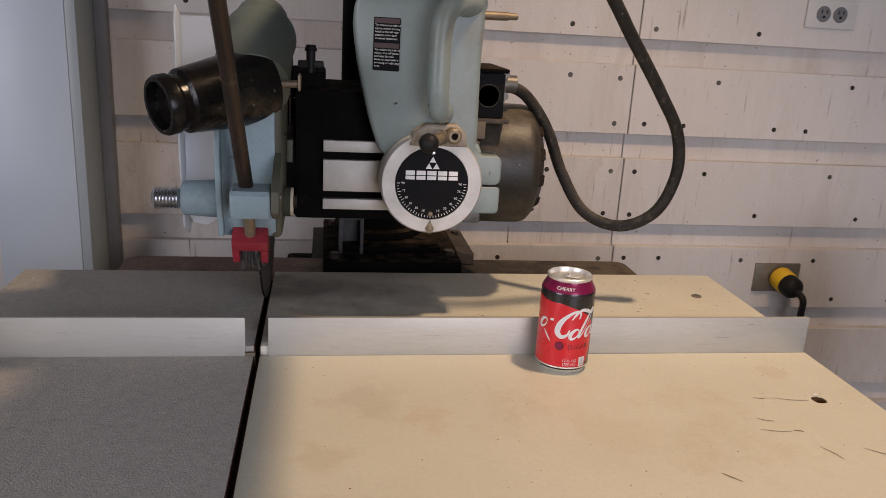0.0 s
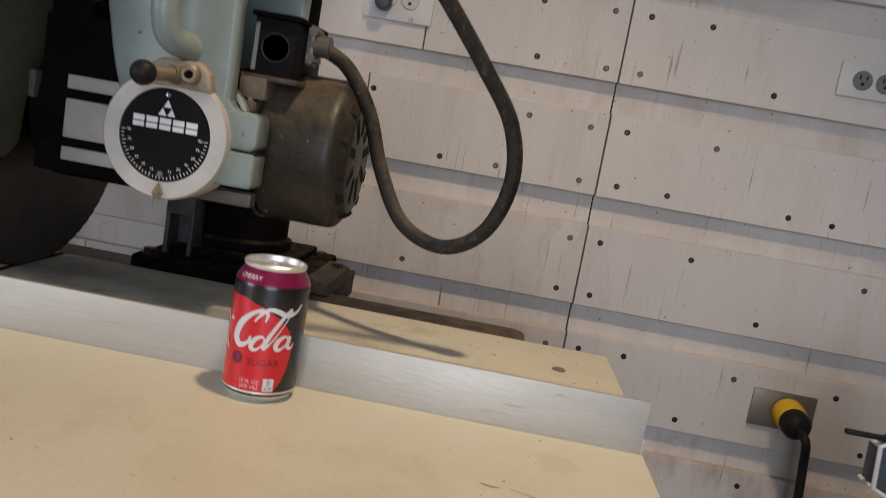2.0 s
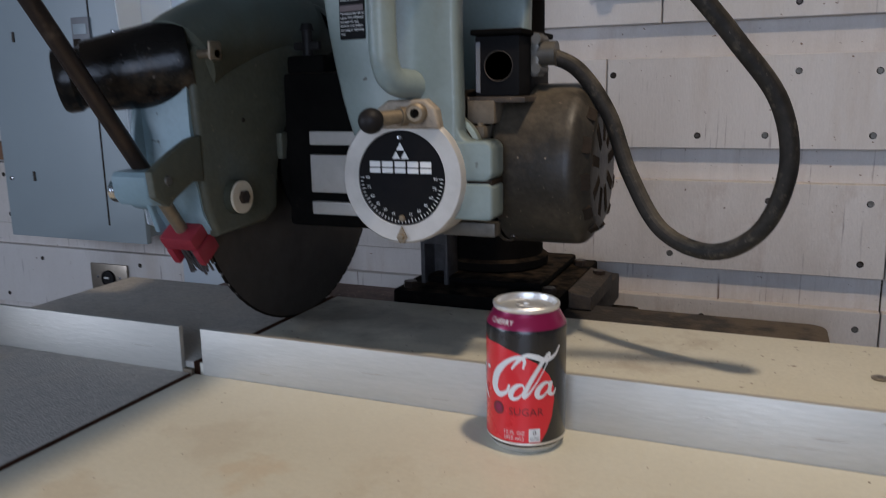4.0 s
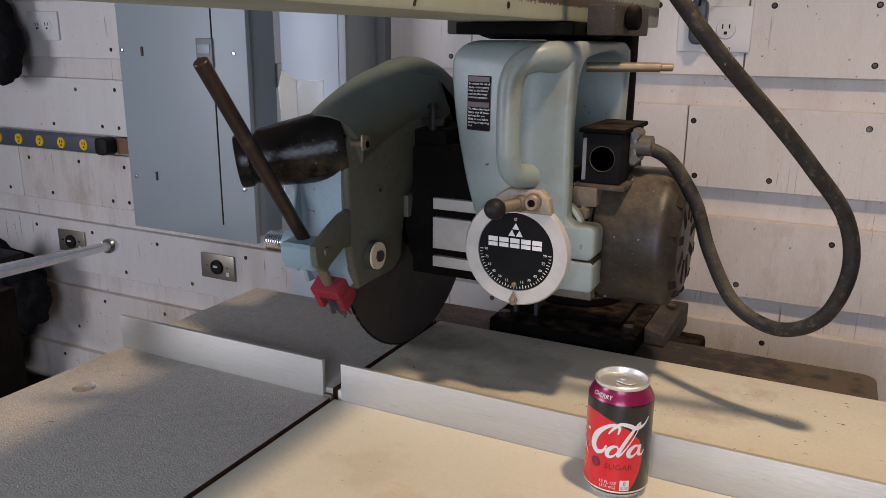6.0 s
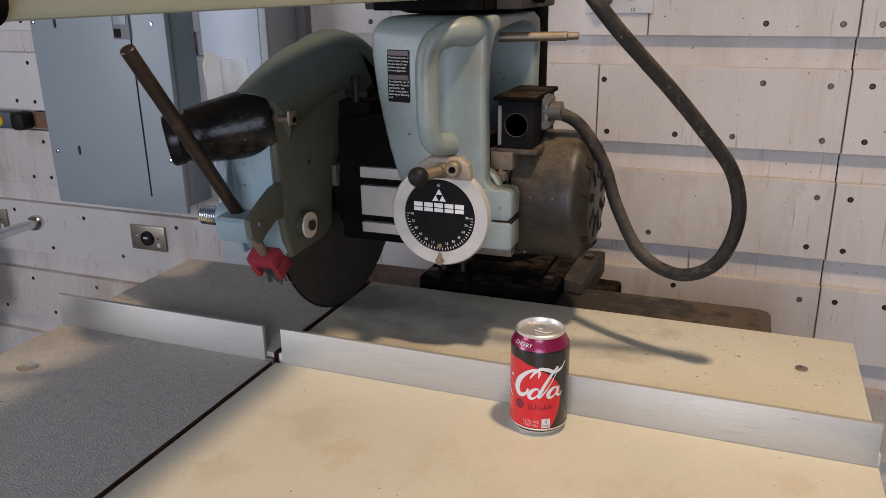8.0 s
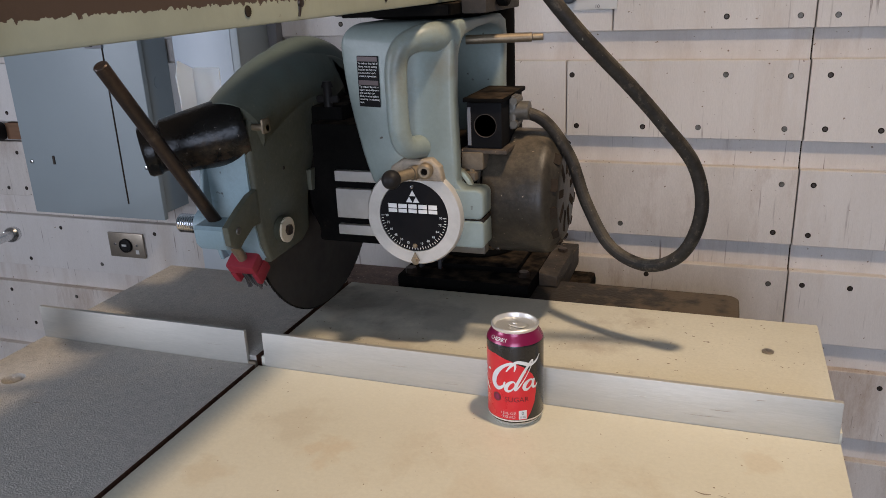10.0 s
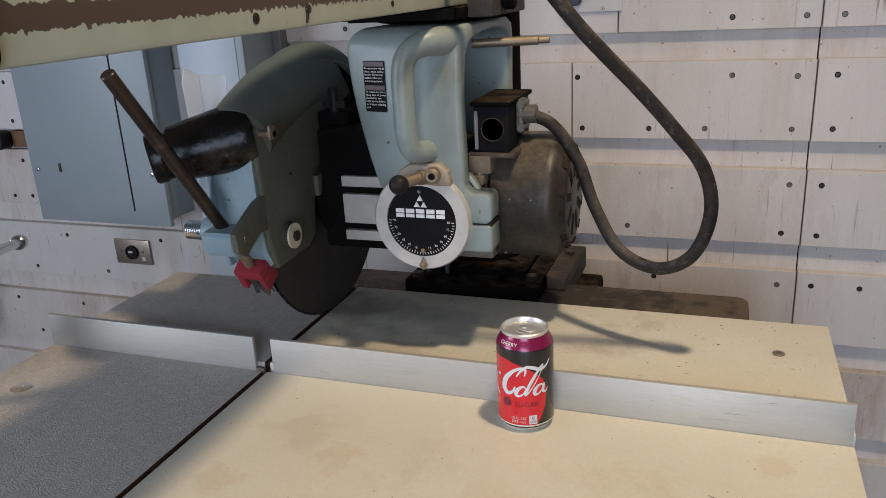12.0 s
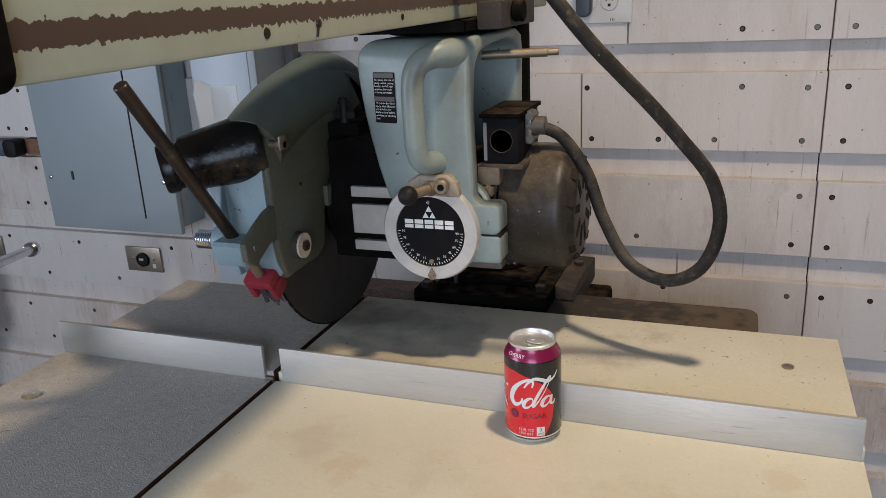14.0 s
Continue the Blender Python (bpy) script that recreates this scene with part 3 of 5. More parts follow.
def scratch(points, width, name="scratch"):
    bm = bmesh.new()
    pts = smooth_path([(*p, 0) for p in points], 5)
    last = None
    for i, p in enumerate(pts):
        a, b = pts[max(0, i - 1)], pts[min(len(pts) - 1, i + 1)]
        d = Vector((b[0] - a[0], b[1] - a[1], 0)).normalized()
        w = width * (0.25 + 0.75 * math.sin(math.pi * (i + 0.4) / (len(pts) + 0.4)))
        s = Vector((-d.y, d.x, 0)) * w
        row = [bm.verts.new(Vector((p[0], p[1], TABLE_Z + 0.0004)) + k * s) for k in (-1, 1)]
        if last:
            bm.faces.new((last[0], row[0], row[1], last[1]))
        last = row
    return part(name, bm, PENCIL, table)


PENCIL = mat("dark_scuff", (0.13, 0.10, 0.075), (0.28, 0.22, 0.15), 160, rough=0.8, bump=0.0)
for pts, w in ((((0.411, 0.634), (0.416, 0.628), (0.425, 0.618)), 0.0011),
               (((0.553, 0.789), (0.575, 0.782), (0.597, 0.780)), 0.0006),
               (((0.506, 0.741), (0.516, 0.735), (0.525, 0.733)), 0.0008),
               (((0.497, 0.716), (0.515, 0.711), (0.532, 0.710)), 0.0006),
               (((0.535, 0.712), (0.541, 0.711), (0.546, 0.709)), 0.0014),
               (((0.545, 0.676), (0.552, 0.665), (0.556, 0.652)), 0.0008),
               (((0.593, 0.672), (0.605, 0.662), (0.620, 0.652)), 0.0008),
               (((0.530, 0.790), (0.538, 0.787), (0.546, 0.788)), 0.0009),
               (((-0.330, 0.700), (-0.326, 0.707), (-0.318, 0.710)), 0.0009),
               (((-0.290, 0.745), (-0.286, 0.750), (-0.280, 0.752)), 0.0007)):
    scratch(pts, w)

FENCE_SCUFF = mat("fence_scuff", (0.30, 0.255, 0.20), (0.42, 0.38, 0.32), 60, rough=0.6, bump=0.0)
# aluminium fences standing on edge between the boards
def fence(x0, x1, label):
    f = thing("fence", ((x0 + x1) / 2, 0.9225, 0.876), label, "fence", "fences of the saw table")
    bm = box(x0, x1, 0.9192, 0.9252, 0.877, 0.9505, 0.0006)
    part("blade", bm, ALU, f)
    rf = random.Random(int(abs(x0) * 1000))
    for _ in range(9 if x1 > 0 else 3):
        x, z, n_ = rf.uniform(x0 + 0.05, x1 - 0.07), rf.uniform(0.908, 0.944), rf.uniform(0.010, 0.045)
        h = rf.uniform(0.00025, 0.0006)
        part("scuff", prism([(x, z), (x + n_ * 0.3, z - h), (x + n_ * 0.7, z - h * 0.6), (x + n_, z + 0.0008), (x + n_ * 0.6, z + h), (x + n_ * 0.25, z + h * 0.7)], "y", 0.9189, 0.9191), FENCE_SCUFF, f, smooth=0)
    if x1 < 0:
        part("foot", box(x1 + 0.0002, x1 + 0.012, 0.9196, 0.9248, 0.877, 0.9035, 0.0006), TAN_DUST, f, "dusty foot at the end of the bar")
    return f


fence(-0.046, 0.676, "long scuffed aluminium fence bar standing on edge")
fence(-0.437, -0.074, "short scuffed aluminium fence bar standing on edge")

# ---- saw: stand, column, arm ----
AX_Y, AX_Z = 1.145, 1.110   # the arbor runs along x through here
saw = thing("radial_arm_saw", (0.135, 1.38, 0.0), "old green radial arm saw with a dusty black motor", "radial saw")
base = column = arm = head = lever = saw
part("base_plate", box(0.0, 0.28, 1.36, 1.56, 0.850, 0.8925, 0.003), DUST_IRON, base)
part("stand", box(-0.05, 0.32, 1.335, 1.53, 0.0, 0.849, 0.01), BLACK_PAINT, base)

part("column_foot", box(0.020, 0.252, 1.245, 1.52, 0.894, 0.921, 0.005), BLACK_PAINT, column, "black cast foot with sawdust")
part("foot_step", box(0.052, 0.222, 1.29, 1.50, 0.9215, 0.9335, 0.006), BLACK_PAINT, column)
part("ear", prism([(0.2525, 0.894), (0.285, 0.894), (0.285, 0.914), (0.2525, 0.920)], "y", 1.315, 1.47, 0.003), DUST_IRON, column, "rusty clamp ear")
for x, y in ((0.040, 1.262), (0.234, 1.285), (0.234, 1.47), (0.040, 1.47)):
    part("bolt", lathe([(0, 0), (0.0105, 0), (0.0105, 0.007), (0.009, 0.009), (0, 0.009)], (x, y, 0.9215), (0, 0, 1), 6), RUST, column, smooth=20)
part("bolt", lathe([(0, 0), (0.009, 0), (0.009, 0.006), (0, 0.007)], (0.270, 1.44, 0.9165), (0, 0, 1), 6), RUST, column, smooth=20)
part("pillar", rod((0.119, 1.40, 0.934), (0.119, 1.40, 1.74), 0.0720, seg=40), BLACK_PAINT, column)
part("collar", lathe([(0.074, 0), (0.080, 0.003), (0.080, 0.014), (0.073, 0.018)], (0.119, 1.40, 0.9337), (0, 0, 1), 40), BLACK_PAINT, column)
# slotted steel bracket beside the column
part("bracket", merged([box(0.046, 0.052, 1.285, 1.325, 0.9217, 1.06, 0.001), box(0.081, 0.087, 1.285, 1.325, 0.9217, 1.06, 0.001),
                             box(0.046, 0.087, 1.321, 1.326, 0.9218, 1.06, 0.001), box(0.046, 0.087, 1.284, 1.289, 0.980, 1.06, 0.001)]), BRACKET, column, "slotted worn steel bracket")

AX0, AX1, AZ0, AZ1, AY0, AY1 = 0.080, 0.200, 1.3725, 1.505, 0.350, 1.50


def arm_material():
    """Cream enamel with a ragged worn band where the carriage rubs."""
    m = mat("worn_cream_enamel", (0.315, 0.325, 0.240), (0.255, 0.265, 0.195), 12, rough=0.5, bump=0.12,
            stain=(0.16, 0.12, 0.08), stain_scale=34, stain_lo=0.66, stain_hi=0.72)
    nt = m.node_tree
    n, l = nt.nodes, nt.links
    old = n["Principled BSDF"].inputs["Base Color"].links[0].from_socket
    geo = n.new("ShaderNodeNewGeometry")
    sep = n.new("ShaderNodeSeparateXYZ")
    l.new(geo.outputs["Position"], sep.inputs[0])
    ns = n.new("ShaderNodeTexNoise")
    ns.inputs["Scale"].default_value, ns.inputs["Detail"].default_value = 170, 10
    l.new(geo.outputs["Position"], ns.inputs["Vector"])
    add = n.new("ShaderNodeMath")
    add.operation = "MULTIPLY_ADD"
    add.inputs[1].default_value = 0.013
    l.new(ns.outputs["Fac"], add.inputs[0])
    l.new(sep.outputs["Z"], add.inputs[2])
    lo = n.new("ShaderNodeMath")
    lo.operation = "GREATER_THAN"
    lo.inputs[1].default_value = 1.3955
    hi = n.new("ShaderNodeMath")
    hi.operation = "LESS_THAN"
    hi.inputs[1].default_value = 1.4095
    both = n.new("ShaderNodeMath")
    both.operation = "MULTIPLY"
    l.new(add.outputs[0], lo.inputs[0])
    l.new(add.outputs[0], hi.inputs[0])
    l.new(lo.outputs[0], both.inputs[0])
    l.new(hi.outputs[0], both.inputs[1])
    mx = n.new("ShaderNodeMix")
    mx.data_type = "RGBA"
    mx.inputs["B"].default_value = (0.062, 0.038, 0.024, 1)
    l.new(both.outputs[0], mx.inputs["Factor"])
    l.new(old, mx.inputs["A"])
    l.new(mx.outputs["Result"], n["Principled BSDF"].inputs["Base Color"])
    return m


def zoned(m, axis, lo, hi, amount, size, colour):
    """A film that ends along an uneven border: colour takes over from lo to hi on one axis, pushed about by noise."""
    nt = m.node_tree
    n, l = nt.nodes, nt.links
    bsdf = n["Principled BSDF"]
    old = bsdf.inputs["Base Color"].links[0].from_socket
    geo = n.new("ShaderNodeNewGeometry")
    sep = n.new("ShaderNodeSeparateXYZ")
    l.new(geo.outputs["Position"], sep.inputs[0])
    ns = n.new("ShaderNodeTexNoise")
    ns.inputs["Scale"].default_value, ns.inputs["Detail"].default_value = size, 6
    l.new(geo.outputs["Position"], ns.inputs["Vector"])
    add = n.new("ShaderNodeMath")
    add.operation = "MULTIPLY_ADD"
    add.inputs[1].default_value = amount
    l.new(ns.outputs["Fac"], add.inputs[0])
    l.new(sep.outputs[axis], add.inputs[2])
    rng = n.new("ShaderNodeMapRange")
    rng.inputs["From Min"].default_value, rng.inputs["From Max"].default_value = lo + amount / 2, hi + amount / 2
    l.new(add.outputs[0], rng.inputs["Value"])
    mx = n.new("ShaderNodeMix")
    mx.data_type = "RGBA"
    mx.inputs["B"].default_value = (*colour, 1)
    l.new(rng.outputs[0], mx.inputs["Factor"])
    l.new(old, mx.inputs["A"])
    l.new(mx.outputs["Result"], bsdf.inputs["Base Color"])
    return m


def guard_paint():
    """Green enamel under brown dust, rubbed clean over the crown."""
    m = mat("dust_on_green_enamel", (0.088, 0.086, 0.060), (0.064, 0.062, 0.042), 9, rough=0.5, bump=0.2, fine=70,
            stain=(0.075, 0.082, 0.068), stain_scale=7, stain_lo=0.46, stain_hi=0.72, spec=0.22, grain=0.14, speck=(0.16, 0.13, 0.09), speck_scale=150, speck_lo=0.72)
    return zoned(m, "Z", 1.235, 1.305, 0.07, 22, (0.100, 0.128, 0.116))


GUARD_PAINT = guard_paint()
BASE_DUST = zoned(zoned(mat("sawdust_on_base", (0.25, 0.165, 0.130), (0.17, 0.112, 0.088), 26, rough=0.85, bump=0.6, fine=180, grain=0.2, speck=(0.40, 0.30, 0.23), speck_scale=160, speck_lo=0.66,
                      stain=(0.09, 0.065, 0.05), stain_scale=12, stain_lo=0.5, stain_hi=0.75), "X", 0.02, 0.16, 0.10, 14, (0.026, 0.020, 0.015)), "X", 0.38, 0.52, 0.9, 28, (0.085, 0.062, 0.040))
WORN_CREAM = arm_material()
part("base_plate", prism(rounded(-0.31, 0.577, 1.2235, 1.352, 0.022), "z", 0.850, 0.893, 0.003), BASE_DUST, base, "iron base under reddish sawdust")
arm_beam = part("arm_beam", box(AX0, AX1, AY0, AY1, AZ0, AZ1, 0.004), WORN_CREAM, arm)
part("arm_end_cap", prism(rounded(AX0 - 0.004, AX1 + 0.004, AZ0 - 0.003, AZ1 + 0.004, 0.012), "y", AY0 - 0.022, AY0 + 0.016, 0.004), BLACK_PAINT, arm, "dark end cap")
part("arm_head", box(0.055, 0.215, 1.30, 1.52, AZ1 + 0.001, 1.72, 0.03), TEAL, arm)
for y, z, r in ((0.590, 1.3835, 0.0042), (0.845, 1.3835, 0.0032)):
    part("hole", lathe([(0, 0), (r, 0), (r * 0.9, 0.0008), (0, 0.0009)], (AX1 + 0.0002, y, z), (1, 0, 0), 14), HOLE, arm_beam, "dark drilled hole")
part("screw", merged([lathe([(0, 0), (0.004, 0), (0.0035, 0.002), (0, 0.003)], (AX1, 0.668, 1.3865), (1, 0, 0), 12),
                      rod((AX1 + 0.0008, 0.667, 1.3845), (AX1 + 0.0008, 0.664, 1.376), 0.0011, seg=8)]), RUST, arm, "rusty screw")

# ---- saw head: carriage, yoke, motor, guard ----
part("turntable", lathe([(0.072, 0), (0.086, 0.004), (0.088, 0.012), (0.080, 0.020)], (0.14, 1.13, 1.3525), (0, 0, 1), 40), BLACK_PAINT, head, "dusty black turntable")
part("carriage", box(0.070, 0.212, 1.005, 1.27, 1.358, 1.3715, 0.002), BLACK_PAINT, head)
part("carriage_block", box(0.2135, 0.246, 1.05, 1.22, 1.358, 1.392, 0.003), DUST_IRON, head, "rusty brown carriage block")
part("carriage_block", box(0.036, 0.0685, 1.05, 1.22, 1.358, 1.392, 0.003), DUST_IRON, head)
part("roller", rod((0.2475, 1.10, 1.378), (0.262, 1.10, 1.378), 0.014, seg=20, edge=0.002), BLACK_PAINT, head)

RIDGE, FALL = 0.166, 0.24


def bent_plate(stations, r=0.006):
    """A casting bent from a front plate into a top plate and a back leg; each station: outer (y, z), inner (y, z), left x, right x,
    and how far the plate falls back to the left of its ridge."""
    bm = bmesh.new()
    rings = []
    for (oy, oz), (iy, iz), x0, x1, fall in stations:
        o, i_ = Vector((0, oy, oz)), Vector((0, iy, iz))
        t = (i_ - o).length
        rv = min(r, t * 0.45) / t
        ring = []
        for cu, cv, a0 in ((x1 - r, rv, -90), (x1 - r, 1 - rv, 0), (x0 + r, 1 - rv, 90), (x0 + r, rv, 180)):
            for k in range(4):
                a = radians(a0 + 30 * k)
                c = o.lerp(i_, cv + rv * math.sin(a))
                x = cu + r * math.cos(a)
                ring.append(bm.verts.new((x, c.y + fall * max(0.0, RIDGE - x), c.z)))
            if a0 in (0, 180):
                ring.append(bm.verts.new((RIDGE, i_.y if a0 == 0 else o.y, i_.z if a0 == 0 else o.z)))
        rings.append(ring)
    for a, b in zip(rings, rings[1:]):
        for k in range(18):
            j = (k + 1) % 18
            bm.faces.new((a[k], a[j], b[j], b[k]))
    bm.faces.new(rings[0])
    bm.faces.new(rings[-1])
    return bm


FRONT_EDGE = ((1.112, 0.135, 0.2150), (1.145, 0.097, 0.2150), (1.165, 0.0895, 0.2155), (1.185, 0.083, 0.2155), (1.225, 0.073, 0.2145), (1.255, 0.0668, 0.2140), (1.280, 0.0630, 0.2145), (1.300, 0.0608, 0.2155))
stations = [((1.004, z), (1.030, z), x0 - 0.008, x1, FALL) for z, x0, x1 in FRONT_EDGE]
for k in range(1, 9):
    a = radians(90 * k / 8)
    grow = k / 8
    stations.append(((1.041 - 0.037 * math.cos(a), 1.3145 + 0.037 * math.sin(a)), (1.068 - 0.038 * math.cos(a), 1.302 + 0.031 * math.sin(a)), 0.0528 + 0.032 * grow ** 2, 0.2155 + 0.0015 * math.sin(a), FALL * (1 - grow)))
stations += [((1.10, 1.3515), (1.12, 1.3375), 0.086, 0.216, 0), ((1.18, 1.3515), (1.18, 1.339), 0.086, 0.216, 0), ((1.235, 1.350), (1.218, 1.334), 0.084, 0.216, 0),
             ((1.256, 1.341), (1.232, 1.322), 0.074, 0.217, 0), ((1.262, 1.320), (1.236, 1.305), 0.064, 0.217, 0), ((1.262, 1.26), (1.236, 1.26), 0.066, 0.216, 0), ((1.262, 1.16), (1.236, 1.16), 0.09, 0.215, 0)]


def on_facet(bm):
    """Lay flat work on the part of the front that falls back to the left of the ridge."""
    for v in bm.verts:
        x = v.co.x
        v.co = Vector((x - 0.0055, v.co.y + FALL * max(0.0, RIDGE - x + 0.0055), v.co.z))
    return bm


yoke = part("yoke", bent_plate(stations), TEAL, head, smooth=50)
ear_top = rounded(0.196, 0.2505, 1.1048, 1.1440, 0.009, 5)
part("clamp_ear", prism(ear_top, "y", 1.0035, 1.041, 0.003), TEAL, head)
part("yoke_fillet", prism([(0.205, 1.1425)] + arc(0.2300, 1.1590, 0.0158, 270, 180, 6) + [(0.2080, 1.1600)], "y", 1.0055, 1.029, 0.002), TEAL, head)
handle = part("handle", tube([(0.203, 1.030, 1.332, 0.020), (0.192, 1.004, 1.334, 0.0185), (0.178, 0.984, 1.333, 0.0162), (0.163, 0.971, 1.323, 0.0150), (0.156, 0.967, 1.302, 0.0148),
                              (0.155, 0.967, 1.255, 0.0145), (0.156, 0.969, 1.220, 0.0145), (0.1600, 0.979, 1.203, 0.0142), (0.169, 1.008, 1.198, 0.015)], seg=20, flat=0.92), TEAL, head, smooth=60)

# warning label on the yoke
lab = part("warning_label", on_facet(prism(rounded(0.0835, 0.1165, 1.2455, 1.3105, 0.0015, 2), "y", 1.0026, 1.0042)), INK_BLACK, head, "black warning label with white text")
for z in (1.3065, 1.2765):
    part("band", on_facet(box(0.0845, 0.1155, 1.0022, 1.0030, z - 0.0030, z + 0.0030)), LABEL_RED, lab)


def on_front(bm, x, y, z, turn=0.0):
    """Stand lettering upright, facing the viewer's side of the machine (towards -y)."""
    m = Matrix.Translation((x, y, z)) @ Matrix.Rotation(radians(90), 4, "X") @ Matrix.Rotation(radians(turn), 4, "Z")
    bmesh.ops.transform(bm, matrix=m, verts=bm.verts)
    return bm


lines_a = ["To reduce the risk of", "injury, return cutting", "head to the full rear", "position after each", "crosscut operation."]
lines_b = ["To reduce the risk of", "injury, shut off power", "and wait for saw", "blade to stop before", "servicing or adjusting", "tool."]
for lines, z in ((lines_a, 1.3010), (lines_b, 1.2712)):
    part("lettering", on_facet(merged([on_front(words(t, 0.0036, "LEFT"), 0.0852, 1.0019, z - 0.0040 * i) for i, t in enumerate(lines)])), INK_WHITE, lab, smooth=0)

# tilt dial
DX, DZ = 0.1575, 1.1070
dial = part("dial_ring", lathe([(0.0475, 0.010), (0.0480, 0.0), (0.0645, 0.0), (0.0665, 0.003), (0.0665, 0.045), (0.0, 0.045)], (DX, 0.994, DZ), (0, 1, 0), 56, closed=False), BRIGHT_ALU, head, "pale cast dial ring")
face = part("dial_face", lathe([(0.0, 0.0), (0.0472, 0.0), (0.0472, 0.006)], (DX, 0.9945, DZ), (0, 1, 0), 48), INK_BLACK, head, "black dial face with white scale")
ticks = []
for i in range(-36, 37):
    a = radians(i * 2.5)
    long = 0.0042 if i % 6 == 0 else 0.0028 if i % 2 == 0 else 0.0020
    if i % 2 and i % 6:
        continue
    c, s = math.sin(a), -math.cos(a)
    b = box(-0.00035, 0.00035, -0.0002, 0.0002, 0.0455 - long, 0.0455)
    bmesh.ops.transform(b, matrix=Matrix.Translation((DX, 0.9942, DZ)) @ Matrix.Rotation(math.atan2(c, s), 4, "Y"), verts=b.verts)
    ticks.append(b)
part("scale", merged(ticks), INK_WHITE, face, smooth=0)
nums = []
for v in (90, 75, 60, 45, 30, 15):
    for sgn in (-1, 1):
        a = radians(sgn * v)
        r = 0.0375
        nums.append(on_front(words(str(v), 0.0046), DX + r * math.sin(a), 0.9942, DZ - r * math.cos(a)))
part("numerals", merged(nums), INK_WHITE, face, smooth=0)
# maker's mark: plain triangle device and five plain blocks
mark = []
for dx, dz in ((0, 0.0085), (-0.0048, 0), (0.0048, 0)):
    mark.append(prism([(DX + dx - 0.0043, DZ + 0.0195 + dz), (DX + dx + 0.0043, DZ + 0.0195 + dz), (DX + dx, DZ + 0.0270 + dz)], "y", 0.9937, 0.9943))
part("emblem", merged(mark), INK_WHITE, face, "white triangle emblem", smooth=0)
for k in range(5):
    x = DX - 0.0345 + 0.0140 * k
    part("maker_block", merged([box(x, x + 0.0118, 0.9937, 0.9943, DZ + 0.0112, DZ + 0.0168), box(x, x + 0.0118, 0.9937, 0.9943, DZ + 0.0052, DZ + 0.0100)]), INK_WHITE, face, "plain white block", smooth=0)
part("dial_screw", lathe([(0, 0), (0.0030, 0), (0.0022, 0.0018), (0, 0.0022)], (DX, 0.9943, DZ + 0.0405), (0, -1, 0), 12), CHROME, face)
part("pointer_screw", lathe([(0, 0), (0.0034, 0), (0.0026, 0.002), (0, 0.0026)], (DX, 0.9943, DZ - 0.0405), (0, -1, 0), 14), BRASS, face)
part("pointer", merged([prism([(DX - 0.006, DZ - 0.060), (DX - 0.0025, DZ - 0.066), (DX + 0.0025, DZ - 0.066), (DX + 0.006, DZ - 0.060), (DX, DZ - 0.0485)], "y", 0.9915, 0.9938, 0.0004),
                        lathe([(0, 0), (0.0034, 0), (0.0026, 0.002), (0, 0.0026)], (DX, 0.9915, DZ - 0.0590), (0, -1, 0), 14)]), BRASS, head, "brass pointer")
part("clamp_ear", prism(rounded(0.200, 0.2505, 1.0660, 1.1028, 0.006, 5), "y", 1.0035, 1.041, 0.003), TEAL, head)
part("slot", box(0.200, 0.2495, 1.0062, 1.040, 1.1010, 1.1062), HOLE, head)
part("bracket_skirt", prism([(0.126, 1.156), (0.131, 1.174), (0.146, 1.184), (0.186, 1.185), (0.1975, 1.175), (0.2010, 1.156)], "y", 0.9905, 1.012, 0.004), DIRTY_CAST, head, "worn cast clamp boss")
part("clamp_screw", merged([rod((0.1520, 0.962, 1.167), (0.174, 1.0, 1.170), 0.0075, 0.0065, 14), lathe([(0.0095, 0), (0.0095, 0.008), (0.007, 0.009)], (0.163, 0.981, 1.1685), (0.45, 0.85, 0.0), 14)]), BRASS, head, "brass clamp screw")
part("ball_knob", lathe([(0, 0)] + [(0.0125 * math.sin(radians(a)), 0.0125 - 0.0125 * math.cos(radians(a))) for a in range(15, 166, 15)] + [(0, 0.025)], (0.1400, 0.945, 1.1655), (0.45, 0.85, 0.0), 24), RUBBER, head, "black ball knob")
part("clamp_bolt", lathe([(0.0045, -0.002), (0.0075, -0.002), (0.010, 0.0), (0.010, 0.016), (0.0, 0.016)], (0.181, 0.980, 1.1715), (-0.15, 1, 0), 20, closed=False), BRASS, head, "brass bolt socket")
part("bolt_bore", lathe([(0, 0), (0.0046, 0)], (0.1812, 0.9815, 1.1715), (-0.15, -1, 0), 14), HOLE, head)

# motor
motor = part("motor_body", merged([rod((-0.030, AX_Y, AX_Z), (0.226, AX_Y, AX_Z), 0.083, seg=40), box(-0.020, 0.115, 1.060, 1.23, 1.040, 1.215, 0.006)]), BLACK_PAINT, head, "black motor body")
for z0, z1 in ((1.1350, 1.1500), (1.0815, 1.1240), (1.0565, 1.0710)):
    part("rail", box(0.018, 0.120, 1.050, 1.0595, z0, z1, 0.001), BRIGHT_ALU, motor, "pale aluminium motor rail")
part("rail", box(0.150, 0.236, 1.054, 1.075, 1.040, 1.055, 0.002), CAST_GREY, motor, "grey motor rail")
part("rail", box(0.206, 0.236, 1.054, 1.105, 1.158, 1.182, 0.003), TAN_DUST, motor, "dusty tan motor flange")
part("fin", prism(arc(0.186, 1.128, 0.0445, 62, 8, 8) + arc(0.186, 1.128, 0.0385, 8, 62, 8), "y", 1.030, 1.040, 0.001), CREAM, motor, "curved cream fin")
